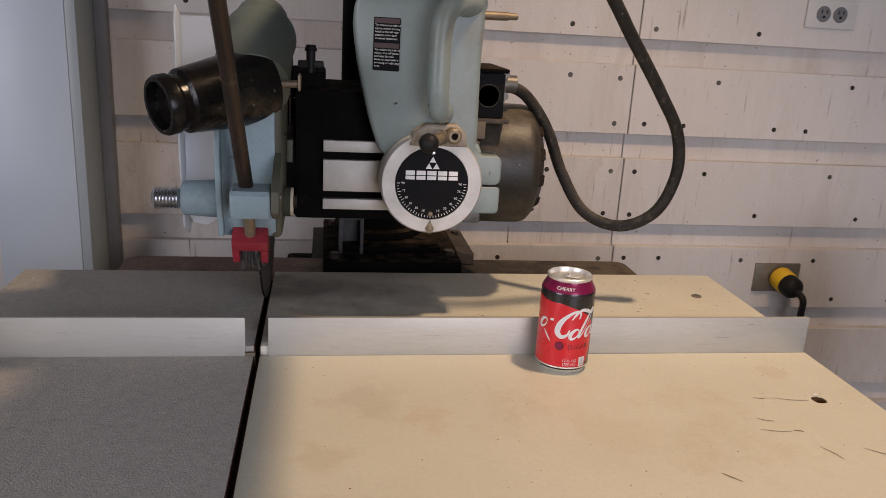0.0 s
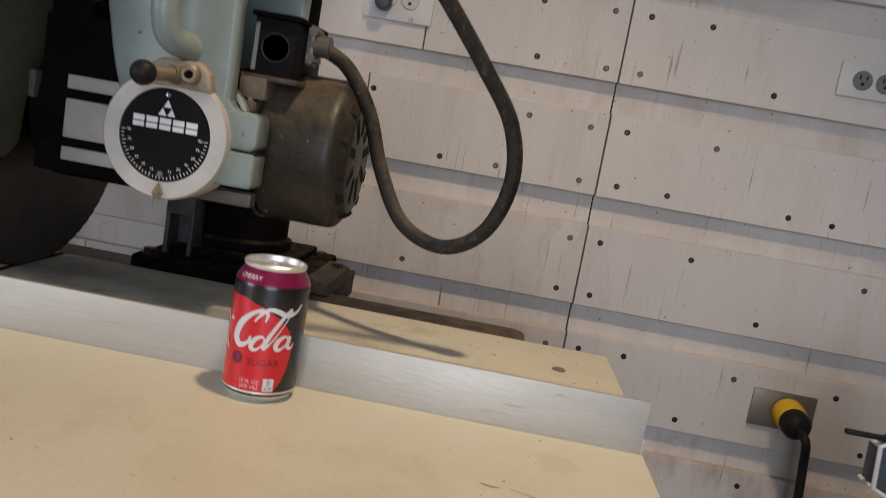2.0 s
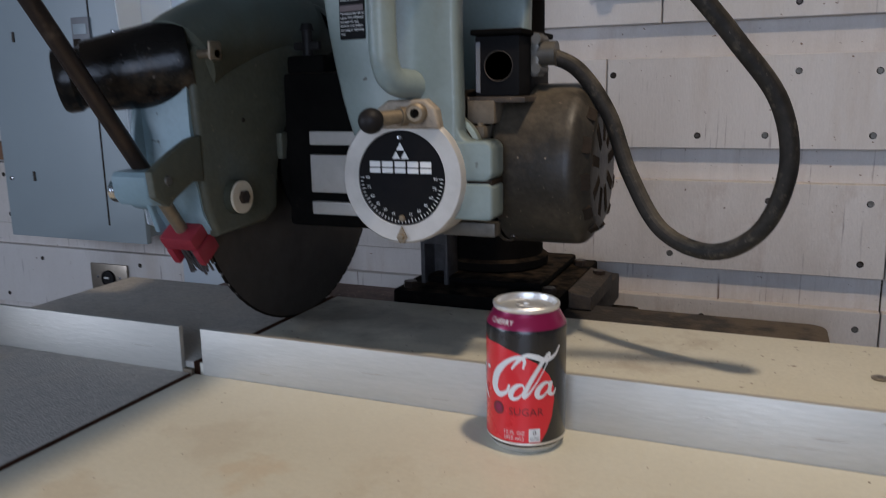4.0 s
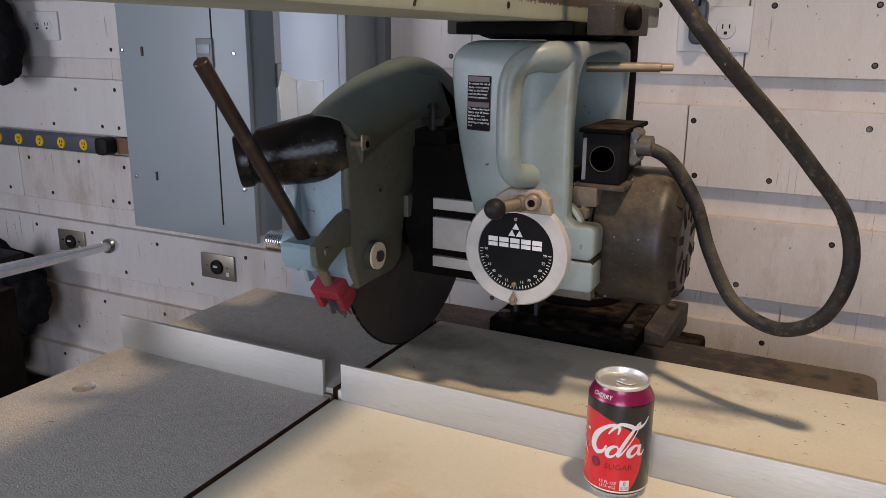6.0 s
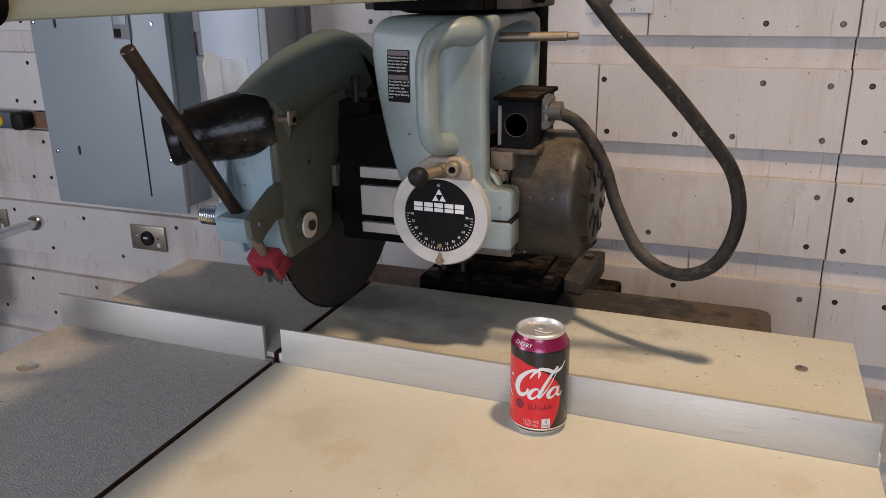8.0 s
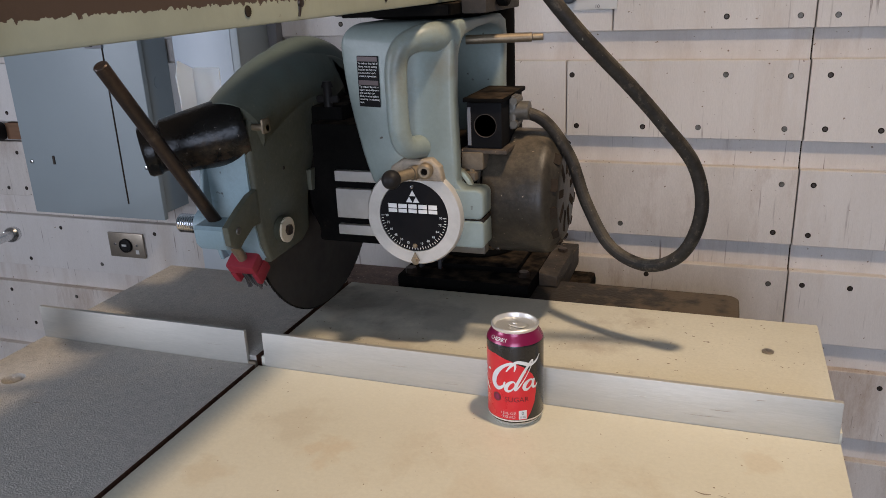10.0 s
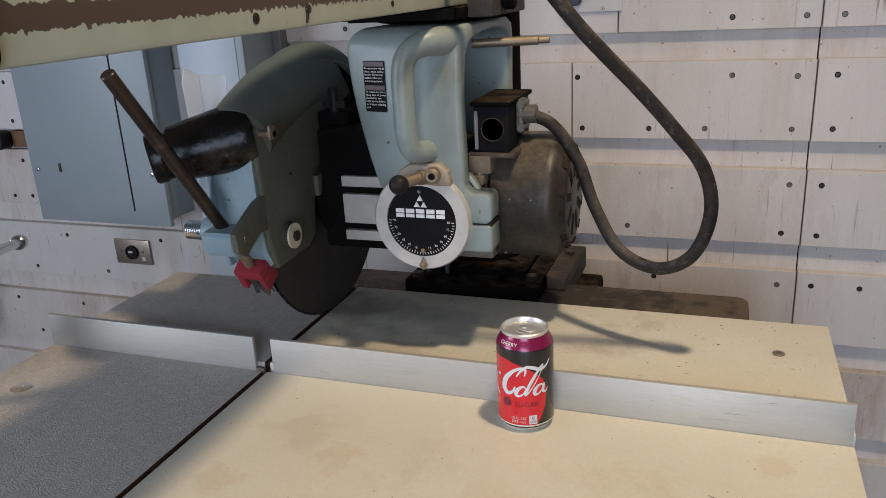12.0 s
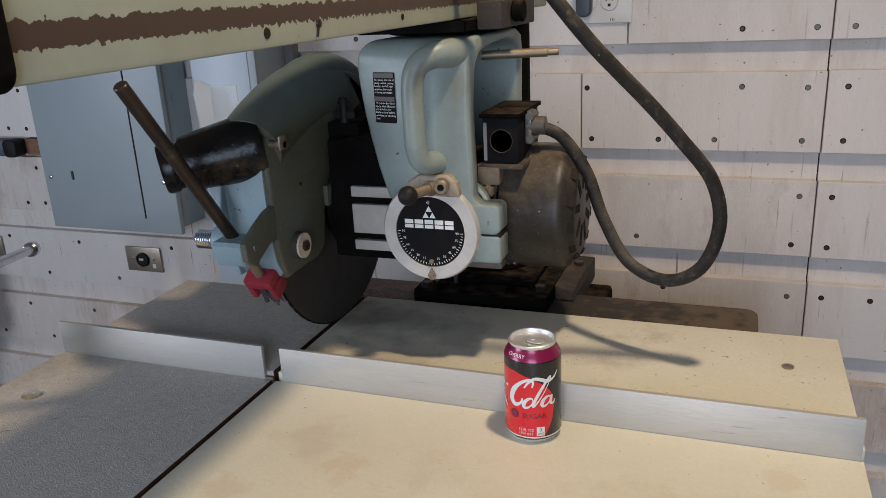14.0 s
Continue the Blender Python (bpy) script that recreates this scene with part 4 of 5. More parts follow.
part("ledge", box(0.203, 0.2275, 1.046, 1.100, 1.1440, 1.1560, 0.002), TAN_DUST, motor, "dusty tan ledge")
part("ledge", box(0.203, 0.2275, 1.060, 1.100, 1.1200, 1.1320, 0.002), TAN_DUST, motor, "dusty tan ledge")
for x in (0.2095, 0.2205):
    part("ledge_bolt", lathe([(0, 0), (0.0038, 0), (0.0038, 0.003), (0, 0.0034)], (x, 1.056, 1.1562), (0, 0, 1), 6), BRASS, motor, smooth=20)
CAPX = 0.2285
cap = part("motor_cap", lathe([(0.080, 0), (0.0868, 0.003), (0.0880, 0.008), (0.0880, 0.076), (0.0874, 0.0815), (0.0853, 0.0865), (0.0815, 0.0900), (0.0660, 0.1005), (0.0635, 0.1018), (0.0, 0.1022)],
                              (CAPX, AX_Y, AX_Z), (1, 0, 0), 64, closed=False), MOTOR, head, "dark brown dusty motor end cap")
part("cap_seam", lathe([(0.0876, -0.0035), (0.0895, -0.003), (0.0895, 0.0), (0.0876, 0.0005)], (CAPX, AX_Y, AX_Z), (1, 0, 0), 64, closed=False), MOTOR, cap)
SLOPE = math.degrees(math.atan2(0.0155, 0.0105))
for i in range(12):
    a = 2 * math.pi * (i + 0.3) / 12
    turn = Matrix.Translation((CAPX + 0.0953, AX_Y, AX_Z)) @ Matrix.Rotation(a, 4, "X") @ Matrix.Translation((0, 0, 0.0738)) @ Matrix.Rotation(radians(90 - SLOPE), 4, "Y")
    b = prism(rounded(-0.0080, 0.0080, -0.0085, 0.0085, 0.003, 3), "z", -0.004, 0.0006)
    bmesh.ops.transform(b, matrix=turn, verts=b.verts)
    part("rim_vent", b, HOLE, cap, smooth=0)
for i in range(9):
    a = 2 * math.pi * i / 9
    b = box(0, 0.0008, -0.0055, 0.0055, 0.026, 0.056)
    bmesh.ops.transform(b, matrix=Matrix.Translation((CAPX + 0.1018, AX_Y, AX_Z)) @ Matrix.Rotation(a, 4, "X"), verts=b.verts)
    part("face_vent", b, HOLE, cap)
for a in (58, 122, 200, 300):
    p = Vector((0.242, AX_Y - 0.0876 * math.cos(radians(a)), AX_Z + 0.0876 * math.sin(radians(a))))
    part("cap_screw", lathe([(0, 0), (0.0042, 0), (0.0035, 0.0022), (0, 0.003)], p, (0, -math.cos(radians(a)), math.sin(radians(a))), 12), SCREW, cap)
jb = part("junction_box", box(0.2125, 0.260, 1.062, 1.175, 1.186, 1.246, 0.002), INK_BLACK, head, "black wiring box")
part("lid", box(0.209, 0.264, 1.057, 1.180, 1.2465, 1.2525, 0.002), BLACK_PAINT, jb, "dusty black lid")
part("knockout", lathe([(0, 0), (0.0142, 0)], (0.238, 1.0616, 1.216), (0, -1, 0), 24), HOLE, jb)
part("knockout_rim", tube([(0.238 + 0.0150 * math.cos(i * math.pi / 12), 1.0614, 1.216 + 0.0150 * math.sin(i * math.pi / 12)) for i in range(25)], r=0.0006, seg=6, steps=2), DUST_IRON, jb)
part("box_label", box(0.2140, 0.2185, 1.0608, 1.0618, 1.19, 1.24), GREY_PLASTIC, jb)
part("flange", box(0.205, 0.268, 1.056, 1.182, 1.1795, 1.1855, 0.0015), DUST_IRON, jb)
part("cord_clamp", merged([box(0.2605, 0.270, 1.098, 1.122, 1.205, 1.250, 0.003), rod((0.268, 1.094, 1.243), (0.268, 1.126, 1.243), 0.0052, seg=12), rod((0.268, 1.094, 1.213), (0.268, 1.126, 1.213), 0.0052, seg=12),
                           rod((0.262, 1.11, 1.229), (0.286, 1.11, 1.229), 0.0125, seg=16)]), CAST_GREY, jb, "grey metal cord clamp")
part("rod", merged([rod((0.19, 1.139, 1.3195), (0.278, 1.160, 1.3205), 0.0062, seg=14), rod((0.278, 1.160, 1.3205), (0.293, 1.1635, 1.3207), 0.0048, seg=12, edge=0.001)]), BRASS, head, "dull brass stop rod")
part("gear_case", merged([rod((-0.050, AX_Y, AX_Z), (-0.020, AX_Y, AX_Z), 0.062, 0.078, 32), box(-0.030, 0.02, 1.085, 1.20, 1.2, 1.235, 0.005)]), BLACK_PAINT, head)
part("wing_knob", merged([rod((0.0, 1.085, 1.2345), (0.0, 1.085, 1.262), 0.006, seg=12), box(-0.017, 0.017, 1.081, 1.089, 1.240, 1.250, 0.003), rod((0.0, 1.085, 1.262), (0.0, 1.085, 1.270), 0.0085, 0.006, 12)]), RUBBER, head, "black wing knob")

# blade
teeth = []
N = 72
for i in range(N):
    a0, a1 = 2 * math.pi * i / N, 2 * math.pi * (i + 0.75) / N
    teeth.append((AX_Y + 0.2030 * math.cos(a0), AX_Z + 0.2030 * math.sin(a0)))
    teeth.append((AX_Y + 0.2035 * math.cos(a1), AX_Z + 0.2035 * math.sin(a1)))
    teeth.append((AX_Y + 0.2005 * math.cos(a1 + 0.012), AX_Z + 0.2005 * math.sin(a1 + 0.012)))
blade = part("saw_blade", prism(teeth, "x", -0.0612, -0.0588), BLADE, head, "large stained steel circular blade", 0)
part("blade_rim", lathe([(0.1885, 0), (0.2008, 0), (0.2008, 0.0030), (0.1885, 0.0030)], (-0.0615, AX_Y, AX_Z), (1, 0, 0), 72), BLADE_RIM, blade)
part("arbor_flange", lathe([(0, 0), (0.040, 0), (0.038, 0.006), (0, 0.008)], (-0.0585, AX_Y, AX_Z), (1, 0, 0), 32), BLADE_RIM, blade)
part("arbor_nut", lathe([(0, 0), (0.017, 0), (0.017, 0.014), (0, 0.015)], (-0.0615, AX_Y, AX_Z), (-1, 0, 0), 6), BLADE_RIM, blade, smooth=20)

# guard
crown = arc(1.135, AX_Z, 0.192, -12, 124, 22)
outer = crown + [(0.955, 1.262), (0.925, 1.235), (0.918, 1.205), (0.918, 1.165), (0.919, 1.150), (0.921, 1.106), (0.928, 1.072), (0.944, 1.048)]
plate = crown + [(0.955, 1.262), (0.925, 1.235), (0.920, 1.205), (0.9225, 1.165), (0.924, 1.150), (0.924, 1.106), (0.930, 1.075), (0.944, 1.046), (1.030, 1.049), (1.052, 1.062), (1.060, 1.112), (1.088, 1.168), (1.142, 1.222), (1.215, 1.250), (1.290, 1.215), (1.335, 1.14)]
guard = part("blade_guard", prism(plate, "x", -0.046, -0.030, 0.006), GUARD_PAINT, head, "green blade guard under brown dust")
left = crown + [(0.955, 1.262), (0.925, 1.235), (0.918, 1.205), (0.905, 1.150), (0.912, 1.100), (0.930, 1.050), (1.00, 1.05), (1.06, 1.10), (1.20, 1.16), (1.30, 1.12)]
part("guard_side", prism(left, "x", -0.104, -0.097, 0.002), TEAL_LIGHT, guard)
ring_o = outer
ring_i = []
for y, z in outer:
    d = Vector((1.12 - y, 1.13 - z)).normalized()
    ring_i.append((y + d.x * 0.007, z + d.y * 0.007))
def rim_strip(outside, inside):
    bm = bmesh.new()
    vs = [[bm.verts.new((x, *p)) for x, p in ((-0.0975, o), (-0.0375, o), (-0.0375, q), (-0.0975, q))] for o, q in zip(outside, inside)]
    for a, b in zip(vs, vs[1:]):
        for k in range(4):
            j = (k + 1) % 4
            bm.faces.new((a[k], a[j], b[j], b[k]))
    bm.faces.new(vs[0])
    bm.faces.new(vs[-1])
    return bm


cut = len(crown) + 2
part("guard_rim", rim_strip(ring_o[:cut + 1], ring_i[:cut + 1]), GUARD_PAINT, guard)
part("guard_nose", rim_strip(ring_o[cut:], ring_i[cut:]), TEAL_LIGHT, guard, "pale green guard nose")
part("crown_roll", tube([(-0.0665, 1.135 + 0.184 * math.cos(radians(a)), AX_Z + 0.184 * math.sin(radians(a)), 0.0345) for a in range(-14, 130, 8)], seg=20, steps=3), GUARD_PAINT, guard)
part("chute", tube([(-0.067, 1.15, 1.271, 0.046), (-0.067, 1.09, 1.273, 0.046), (-0.067, 1.04, 1.264, 0.046), (-0.066, 0.99, 1.248, 0.045), (-0.065, 0.958, 1.236, 0.0440), (-0.064, 0.938, 1.226, 0.0435)], seg=32), GUARD_PAINT, guard, "green dust chute")
c0, c1 = Vector((-0.063, 0.945, 1.226)), Vector((-0.155, 0.874, 1.208))
n = (c1 - c0).length
cuff = part("hose_cuff", lathe([(0.0440, -0.010), (0.0450, -0.004), (0.0445, 0.004), (0.0350, n * 0.76), (0.0300, n * 0.79), (0.0300, n * 0.85), (0.0325, n * 0.88), (0.0325, n * 0.97), (0.0305, n), (0.026, n), (0.025, n * 0.9), (0, n * 0.9)], c0, c1 - c0, 40, closed=False), CUFF, guard, "worn black rubber hose cuff")
part("guard_bolt", merged([rod((-0.030, 0.932, 1.232), (-0.008, 0.932, 1.232), 0.0042, seg=12), box(-0.012, -0.008, 0.922, 0.940, 1.225, 1.244, 0.003)]), BRASS, guard, "pale brass wing bolt")
part("washer", lathe([(0.006, 0), (0.0175, 0), (0.0175, 0.003), (0.006, 0.003)], (-0.021, 0.971, 1.085), (1, 0, 0), 28), PALE_WASHER, guard, "pale round washer")
part("spacer", rod((-0.0295, 0.971, 1.085), (-0.0212, 0.971, 1.085), 0.0185, seg=24), TEAL_DUSTY, guard)
part("washer_bolt", merged([lathe([(0, 0), (0.0075, 0), (0.0075, 0.004), (0, 0.0045)], (-0.0179, 0.971, 1.085), (1, 0, 0), 6)]), RUST, guard, smooth=20)
part("guard_screw", lathe([(0, 0), (0.0024, 0), (0.002, 0.0015), (0, 0.002)], (-0.0298, 0.995, 1.165), (1, 0, 0), 10), HOLE, guard)
part("spring", tube([(-0.027, 1.083 + 0.004 * math.cos(i * 1.6), 1.150 + i * 0.0016 + 0.004 * math.sin(i * 1.6)) for i in range(34)], r=0.0012, seg=6, steps=3), RUST, guard)
part("spring_catch", box(-0.0298, -0.022, 1.055, 1.080, 1.118, 1.148, 0.002), GUARD_PAINT, guard)
# lever bracket on the front of the guard
bracket = part("lever_bracket", prism([(0.9235, 1.153), (0.906, 1.150), (0.881, 1.139), (0.851, 1.123), (0.854, 1.099), (0.872, 1.088), (0.882, 1.095), (0.908, 1.108), (0.9235, 1.107)], "x", -0.0378, -0.0290, 0.0015), GUARD_PAINT, guard)
part("clamp_block", prism([(0.853, 1.1175), (0.857, 1.122), (0.890, 1.124), (0.894, 1.120), (0.891, 1.091), (0.886, 1.087), (0.862, 1.090), (0.855, 1.098)], "x", -0.082, -0.0384, 0.003), TEAL_LIGHT, guard, "pale green clamp block")
part("clamp_boss", rod((-0.0962, 0.957, 1.090), (-0.148, 0.957, 1.090), 0.0235, 0.0205, 24, edge=0.002), TEAL_LIGHT, guard, "pale green round boss")
part("wing_screw", lathe([(0.009, 0.0)] + [(0.0135 if k % 2 else 0.0112, 0.002 + 0.0019 * k) for k in range(16)] + [(0.009, 0.034), (0.0, 0.035)], (-0.1485, 0.957, 1.089), (-1, 0, 0), 22), CHROME, guard, "bright ribbed knob")
part("bracket_screw", lathe([(0, 0), (0.0055, 0), (0.0045, 0.003), (0, 0.0035)], (-0.0303, 0.872, 1.113), (1, 0, 0), 12), CAST_GREY, guard)
shield = part("plastic_shield", prism([(0.953, 1.262), (0.950, 1.292), (0.958, 1.312), (0.972, 1.306), (0.985, 1.300), (1.02, 1.285), (1.06, 1.20), (1.06, 1.06), (1.0, 1.035), (0.968, 1.05), (0.953, 1.15)], "x", -0.150, -0.1478, 0.0006), CLEAR, guard, "clear scuffed plastic shield")
part("shield_front", prism([(-0.1476, 1.065), (-0.140, 1.052), (-0.125, 1.049), (-0.112, 1.056), (-0.106, 1.075), (-0.106, 1.30), (-0.1476, 1.30)], "y", 0.985, 0.9872, 0.0006), CLEAR, shield)
part("shield_strut", rod((-0.147, 0.99, 1.20), (-0.104, 0.99, 1.20), 0.004, seg=10), CHROME, guard)

# lever rod with its red brush clip
part("guard_lever", merged([rod((-0.0768, 0.739, 1.330), (-0.0660, 0.885, 1.115), 0.0082, seg=18, edge=0.0012)]), RUST, lever)
part("rod_tip", rod((-0.0660, 0.886, 1.1135), (-0.0670, 0.9325, 1.049), 0.0068, seg=16), BRASS, lever, "bare bright end of the rod")
def tilted(bm):
    d = (Vector((-0.0668, 0.930, 1.052)) - Vector((-0.0660, 0.886, 1.1135))).normalized()
    q = Vector((0, 0, -1)).rotation_difference(d)
    bmesh.ops.transform(bm, matrix=Matrix.Translation((-0.0672, 0.9345, 1.0460)) @ q.to_matrix().to_4x4(), verts=bm.verts)
    return bm
red_clip = part("clip", tilted(merged([box(-0.021, 0.021, -0.015, 0.015, -0.006, 0.011, 0.003), box(-0.021, -0.0125, -0.015, 0.015, -0.028, -0.0062, 0.002), box(0.0125, 0.021, -0.015, 0.015, -0.028, -0.0062, 0.002)])), RED, lever, "red plastic clip")
bristles = []
for i in range(24):
    x, y = rnd.uniform(-0.011, 0.011), rnd.uniform(-0.009, 0.009)
    bristles.append(tube([(x, y, -0.004), (x * 1.1, y, -0.022), (x * 1.3 + rnd.uniform(-0.003, 0.003), y + rnd.uniform(-0.004, 0.004), -0.046)], r=0.0015, seg=5, steps=3))
part("bristles", tilted(merged(bristles)), BRACKET, red_clip, "dark worn bristles")

# power cord loop from the wiring box up to the arm
part("power_cord", tube([(0.270, 1.112, 1.230), (0.306, 1.120, 1.212), (0.340, 1.117, 1.166), (0.365, 1.107, 1.105), (0.401, 1.094, 1.050), (0.452, 1.076, 1.034), (0.495, 1.055, 1.062),
                         (0.514, 1.045, 1.120), (0.503, 1.036, 1.178), (0.466, 1.020, 1.230), (0.430, 1.005, 1.274), (0.400, 0.990, 1.308), (0.367, 0.972, 1.347),
                         (0.325, 0.965, 1.400), (0.285, 0.975, 1.452), (0.240, 0.985, 1.492), (0.190, 1.005, 1.512)], r=0.0084, seg=16, steps=10),
     CORD, saw, "thick dusty black power cord hanging in a loop")

# ---- drink can ----
CX, CY, CZ, CR = 0.320, 0.887, TABLE_Z + 0.0004, 0.0331
can = thing("drink_can", (CX, CY, TABLE_Z), "red and black cherry drink can standing on the table", "drink can")
NSEG = 72
# which part of the wall is red: the boundary runs from high on one side to low on the other
LOOK = math.atan2(0.10 - CY, 0.50 - CX)


def wall_point(s, z, r=CR):
    """s: metres round the can to the viewer's right of its front; z above the base."""
    a = LOOK + s / CR
    return Vector((CX + r * math.cos(a), CY + r * math.sin(a), CZ + z))


SHOULDER = ((0.1052, 0.0328), (0.1075, 0.0319), (0.1105, 0.0303), (0.1140, 0.0283), (0.1165, 0.0271), (0.1180, 0.0266))
lathe_body = lathe([(0.0, 0.006), (0.022, 0.004), (0.0260, 0.0), (0.0275, 0.0010), (0.0300, 0.0042), (0.0322, 0.0072), (CR, 0.0095), (CR, 0.1022), (0.0330, 0.1040), (0.0327, 0.1053)], (CX, CY, CZ), (0, 0, 1), NSEG, closed=False)
part("body", lathe_body, CAN_BLACK, can, "black can body")
part("base_band", lathe([(0.0261, 0.0), (0.0277, 0.0009), (0.0302, 0.0042), (0.0318, 0.0066)], (CX, CY, CZ - 0.0002), (0, 0, 1), NSEG, closed=False), CAN_METAL, can, "bare aluminium foot")
part("shoulder", lathe([(r, z) for z, r in SHOULDER], (CX, CY, CZ), (0, 0, 1), NSEG, closed=False), CAN_CHERRY, can, "magenta shoulder", smooth=60)
part("rim", lathe([(0.0266, 0.1175), (0.0276, 0.1195), (0.0276, 0.1212), (0.0266, 0.1222), (0.0252, 0.1218), (0.0246, 0.1195), (0.0240, 0.1165), (0.0228, 0.1162), (0.0222, 0.1176), (0.0, 0.1178)], (CX, CY, CZ), (0, 0, 1), NSEG, closed=False), CAN_METAL, can, "bright aluminium lid")
tab = merged([prism(rounded(CX - 0.0075, CX + 0.0075, CY - 0.015, CY + 0.008, 0.0072, 6), "z", CZ + 0.1186, CZ + 0.1200, 0.0004), rod((CX, CY, CZ + 0.1178), (CX, CY, CZ + 0.1212), 0.0028, seg=14)])
bmesh.ops.rotate(tab, verts=tab.verts, cent=(CX, CY, CZ), matrix=Matrix.Rotation(radians(70), 3, "Z"))
part("pull_tab", tab, CAN_METAL, can, "aluminium pull tab")
score = lathe([(0.0118, 0), (0.0124, 0.0006), (0.0130, 0.0)], (CX + 0.006, CY - 0.005, CZ + 0.1179), (0, 0, 1), 30, closed=False)
part("mouth_score", score, CAN_METAL, can)


def wrap(bm, s0, z0, lift=0.0003):
    """Bend a flat x, y drawing round the can, centred at (s0, z0)."""
    long = [e for e in bm.edges if e.calc_length() > 0.004]
    if long:
        bmesh.ops.subdivide_edges(bm, edges=long, cuts=3, use_grid_fill=True)
    for v in bm.verts:
        v.co = wall_point(s0 + v.co.x, z0 + v.co.y, CR + lift)
    return bm


def patch(inside, s0, s1, z0, z1, ns, nz, lift):
    """A skin on the can wall between edges given as functions of height."""
    bm = bmesh.new()
    last = None
    for k in range(nz + 1):
        z = z0 + (z1 - z0) * k / nz
        a, b = inside(z)
        row = [bm.verts.new(wall_point(a + (b - a) * i / ns, z, CR + lift)) for i in range(ns + 1)]
        if last:
            for i in range(ns):
                bm.faces.new((last[i], last[i + 1], row[i + 1], row[i]))
        last = row
    return bm


def red_edge(z):
    """The red field is a wide disc that nearly fills the front."""
    right = float(np.interp(z, (0.010, 0.020, 0.032, 0.046, 0.058, 0.068, 0.078, 0.0865, 0.0925, 0.0965), (0.0130, 0.0195, 0.0245, 0.0268, 0.0260, 0.0215, 0.0120, -0.003, -0.022, -0.052)))
    return (-0.075, right)


part("red_field", patch(red_edge, 0, 0, 0.0112, 0.0965, 40, 44, 0.00015), CAN_RED, can, "bright red printed field")
part("lower_line", patch(lambda z: (-0.1035, 0.1035), 0, 0, 0.0090, 0.0108, 72, 1, 0.0001), CAN_METAL, can)
def on_shoulder(bm, s0, z0):
    """Lay lettering on the sloping shoulder."""
    for v in bm.verts:
        z = z0 + v.co.y * 0.85
        r = float(np.interp(z, [h for h, _ in SHOULDER], [q for _, q in SHOULDER]))
        v.co = wall_point(s0 + v.co.x, z, r + 0.0004)
    return bm


part("lettering", on_shoulder(words("CHERRY", 0.0066), -0.0215, 0.1105), INK_WHITE, can, "white flavour name", smooth=0)
part("lettering", wrap(words("SUGAR", 0.0090), 0.0020, 0.0375), CAN_DARK_PRINT, can, "dark red word", smooth=0)
part("lettering", merged([wrap(words("12 FL OZ", 0.0046), -0.0080, 0.0195), wrap(words("(355 mL)", 0.0046), -0.0080, 0.0150)]), INK_WHITE, can, "white volume text", smooth=0)


def stroke(points):
    """A flat ribbon with swelling width, as (x, y, half width)."""
    bm = bmesh.new()
    pts = smooth_path(points, 8)
    last = None
    for i, p in enumerate(pts):
        a, b = pts[max(0, i - 1)], pts[min(len(pts) - 1, i + 1)]
        d = Vector((b[0] - a[0], b[1] - a[1], 0)).normalized()
        s = Vector((-d.y, d.x, 0)) * p[2]
        row = [bm.verts.new(Vector((p[0], p[1], 0)) + k * s) for k in (-1, 1)]
        if last:
            bm.faces.new((last[0], row[0], row[1], last[1]))
        last = row
    return bm


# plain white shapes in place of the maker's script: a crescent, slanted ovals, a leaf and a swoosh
def slanted_oval(cx, cy, a, b, lean, w):
    pts = []
    for k in range(13):
        t = 2 * math.pi * k / 12 + 0.6
        y = b * math.sin(t)
        pts.append((cx + a * math.cos(t) + lean * y, cy + y, w * (0.75 + 0.45 * math.cos(t - 3.4))))
    return pts


RIBBONS = [
    [(0.0000, 0.0060, 0.0006), (0.0010, 0.0125, 0.0012), (-0.0035, 0.0150, 0.0014), (-0.0120, 0.0105, 0.0017), (-0.0205, 0.0005, 0.0027), (-0.0235, -0.0105, 0.0030), (-0.0190, -0.0165, 0.0023), (-0.0125, -0.0135, 0.0013), (-0.0100, -0.0075, 0.0008)],
    [(-0.0085, 0.0050, 0.0006), (-0.0040, 0.0115, 0.0012), (0.0020, 0.0165, 0.0015), (0.0090, 0.0155, 0.0019), (0.0165, 0.0125, 0.0018), (0.0245, 0.0150, 0.0011), (0.0300, 0.0215, 0.0006)],
    slanted_oval(-0.0040, -0.0125, 0.0042, 0.0058, 0.45, 0.0016),
    slanted_oval(0.0105, 0.0005, 0.0026, 0.0170, 0.55, 0.0013),
    slanted_oval(0.0150, -0.0110, 0.0040, 0.0056, 0.45, 0.0016),
    [(0.0215, -0.0050, 0.0014), (0.0200, -0.0135, 0.0016), (0.0235, -0.0155, 0.0009), (0.0262, -0.0115, 0.0004)],
    slanted_oval(-0.0420, -0.0040, 0.0042, 0.0058, 0.45, 0.0016),
    [(-0.0330, 0.0022, 0.0013), (-0.0290, 0.0028, 0.0013)],
    [(-0.0400, -0.0120, 0.0005), (-0.0355, -0.0180, 0.0011), (-0.0310, -0.0240, 0.0004)],
]
part("white_ribbon", merged([wrap(stroke([(x * 1.10 - 0.0005, y * 1.06, w * 1.15) for x, y, w in p]), 0.0000, 0.0680, 0.0003 + 0.00004 * i) for i, p in enumerate(RIBBONS)]), INK_WHITE, can, "flowing white ribbon print", smooth=0)


def disc(z, r):
    h = math.sqrt(max(1e-9, r * r - (z - 0.0385) ** 2))
    return (-0.0222 - h, -0.0222 + h)


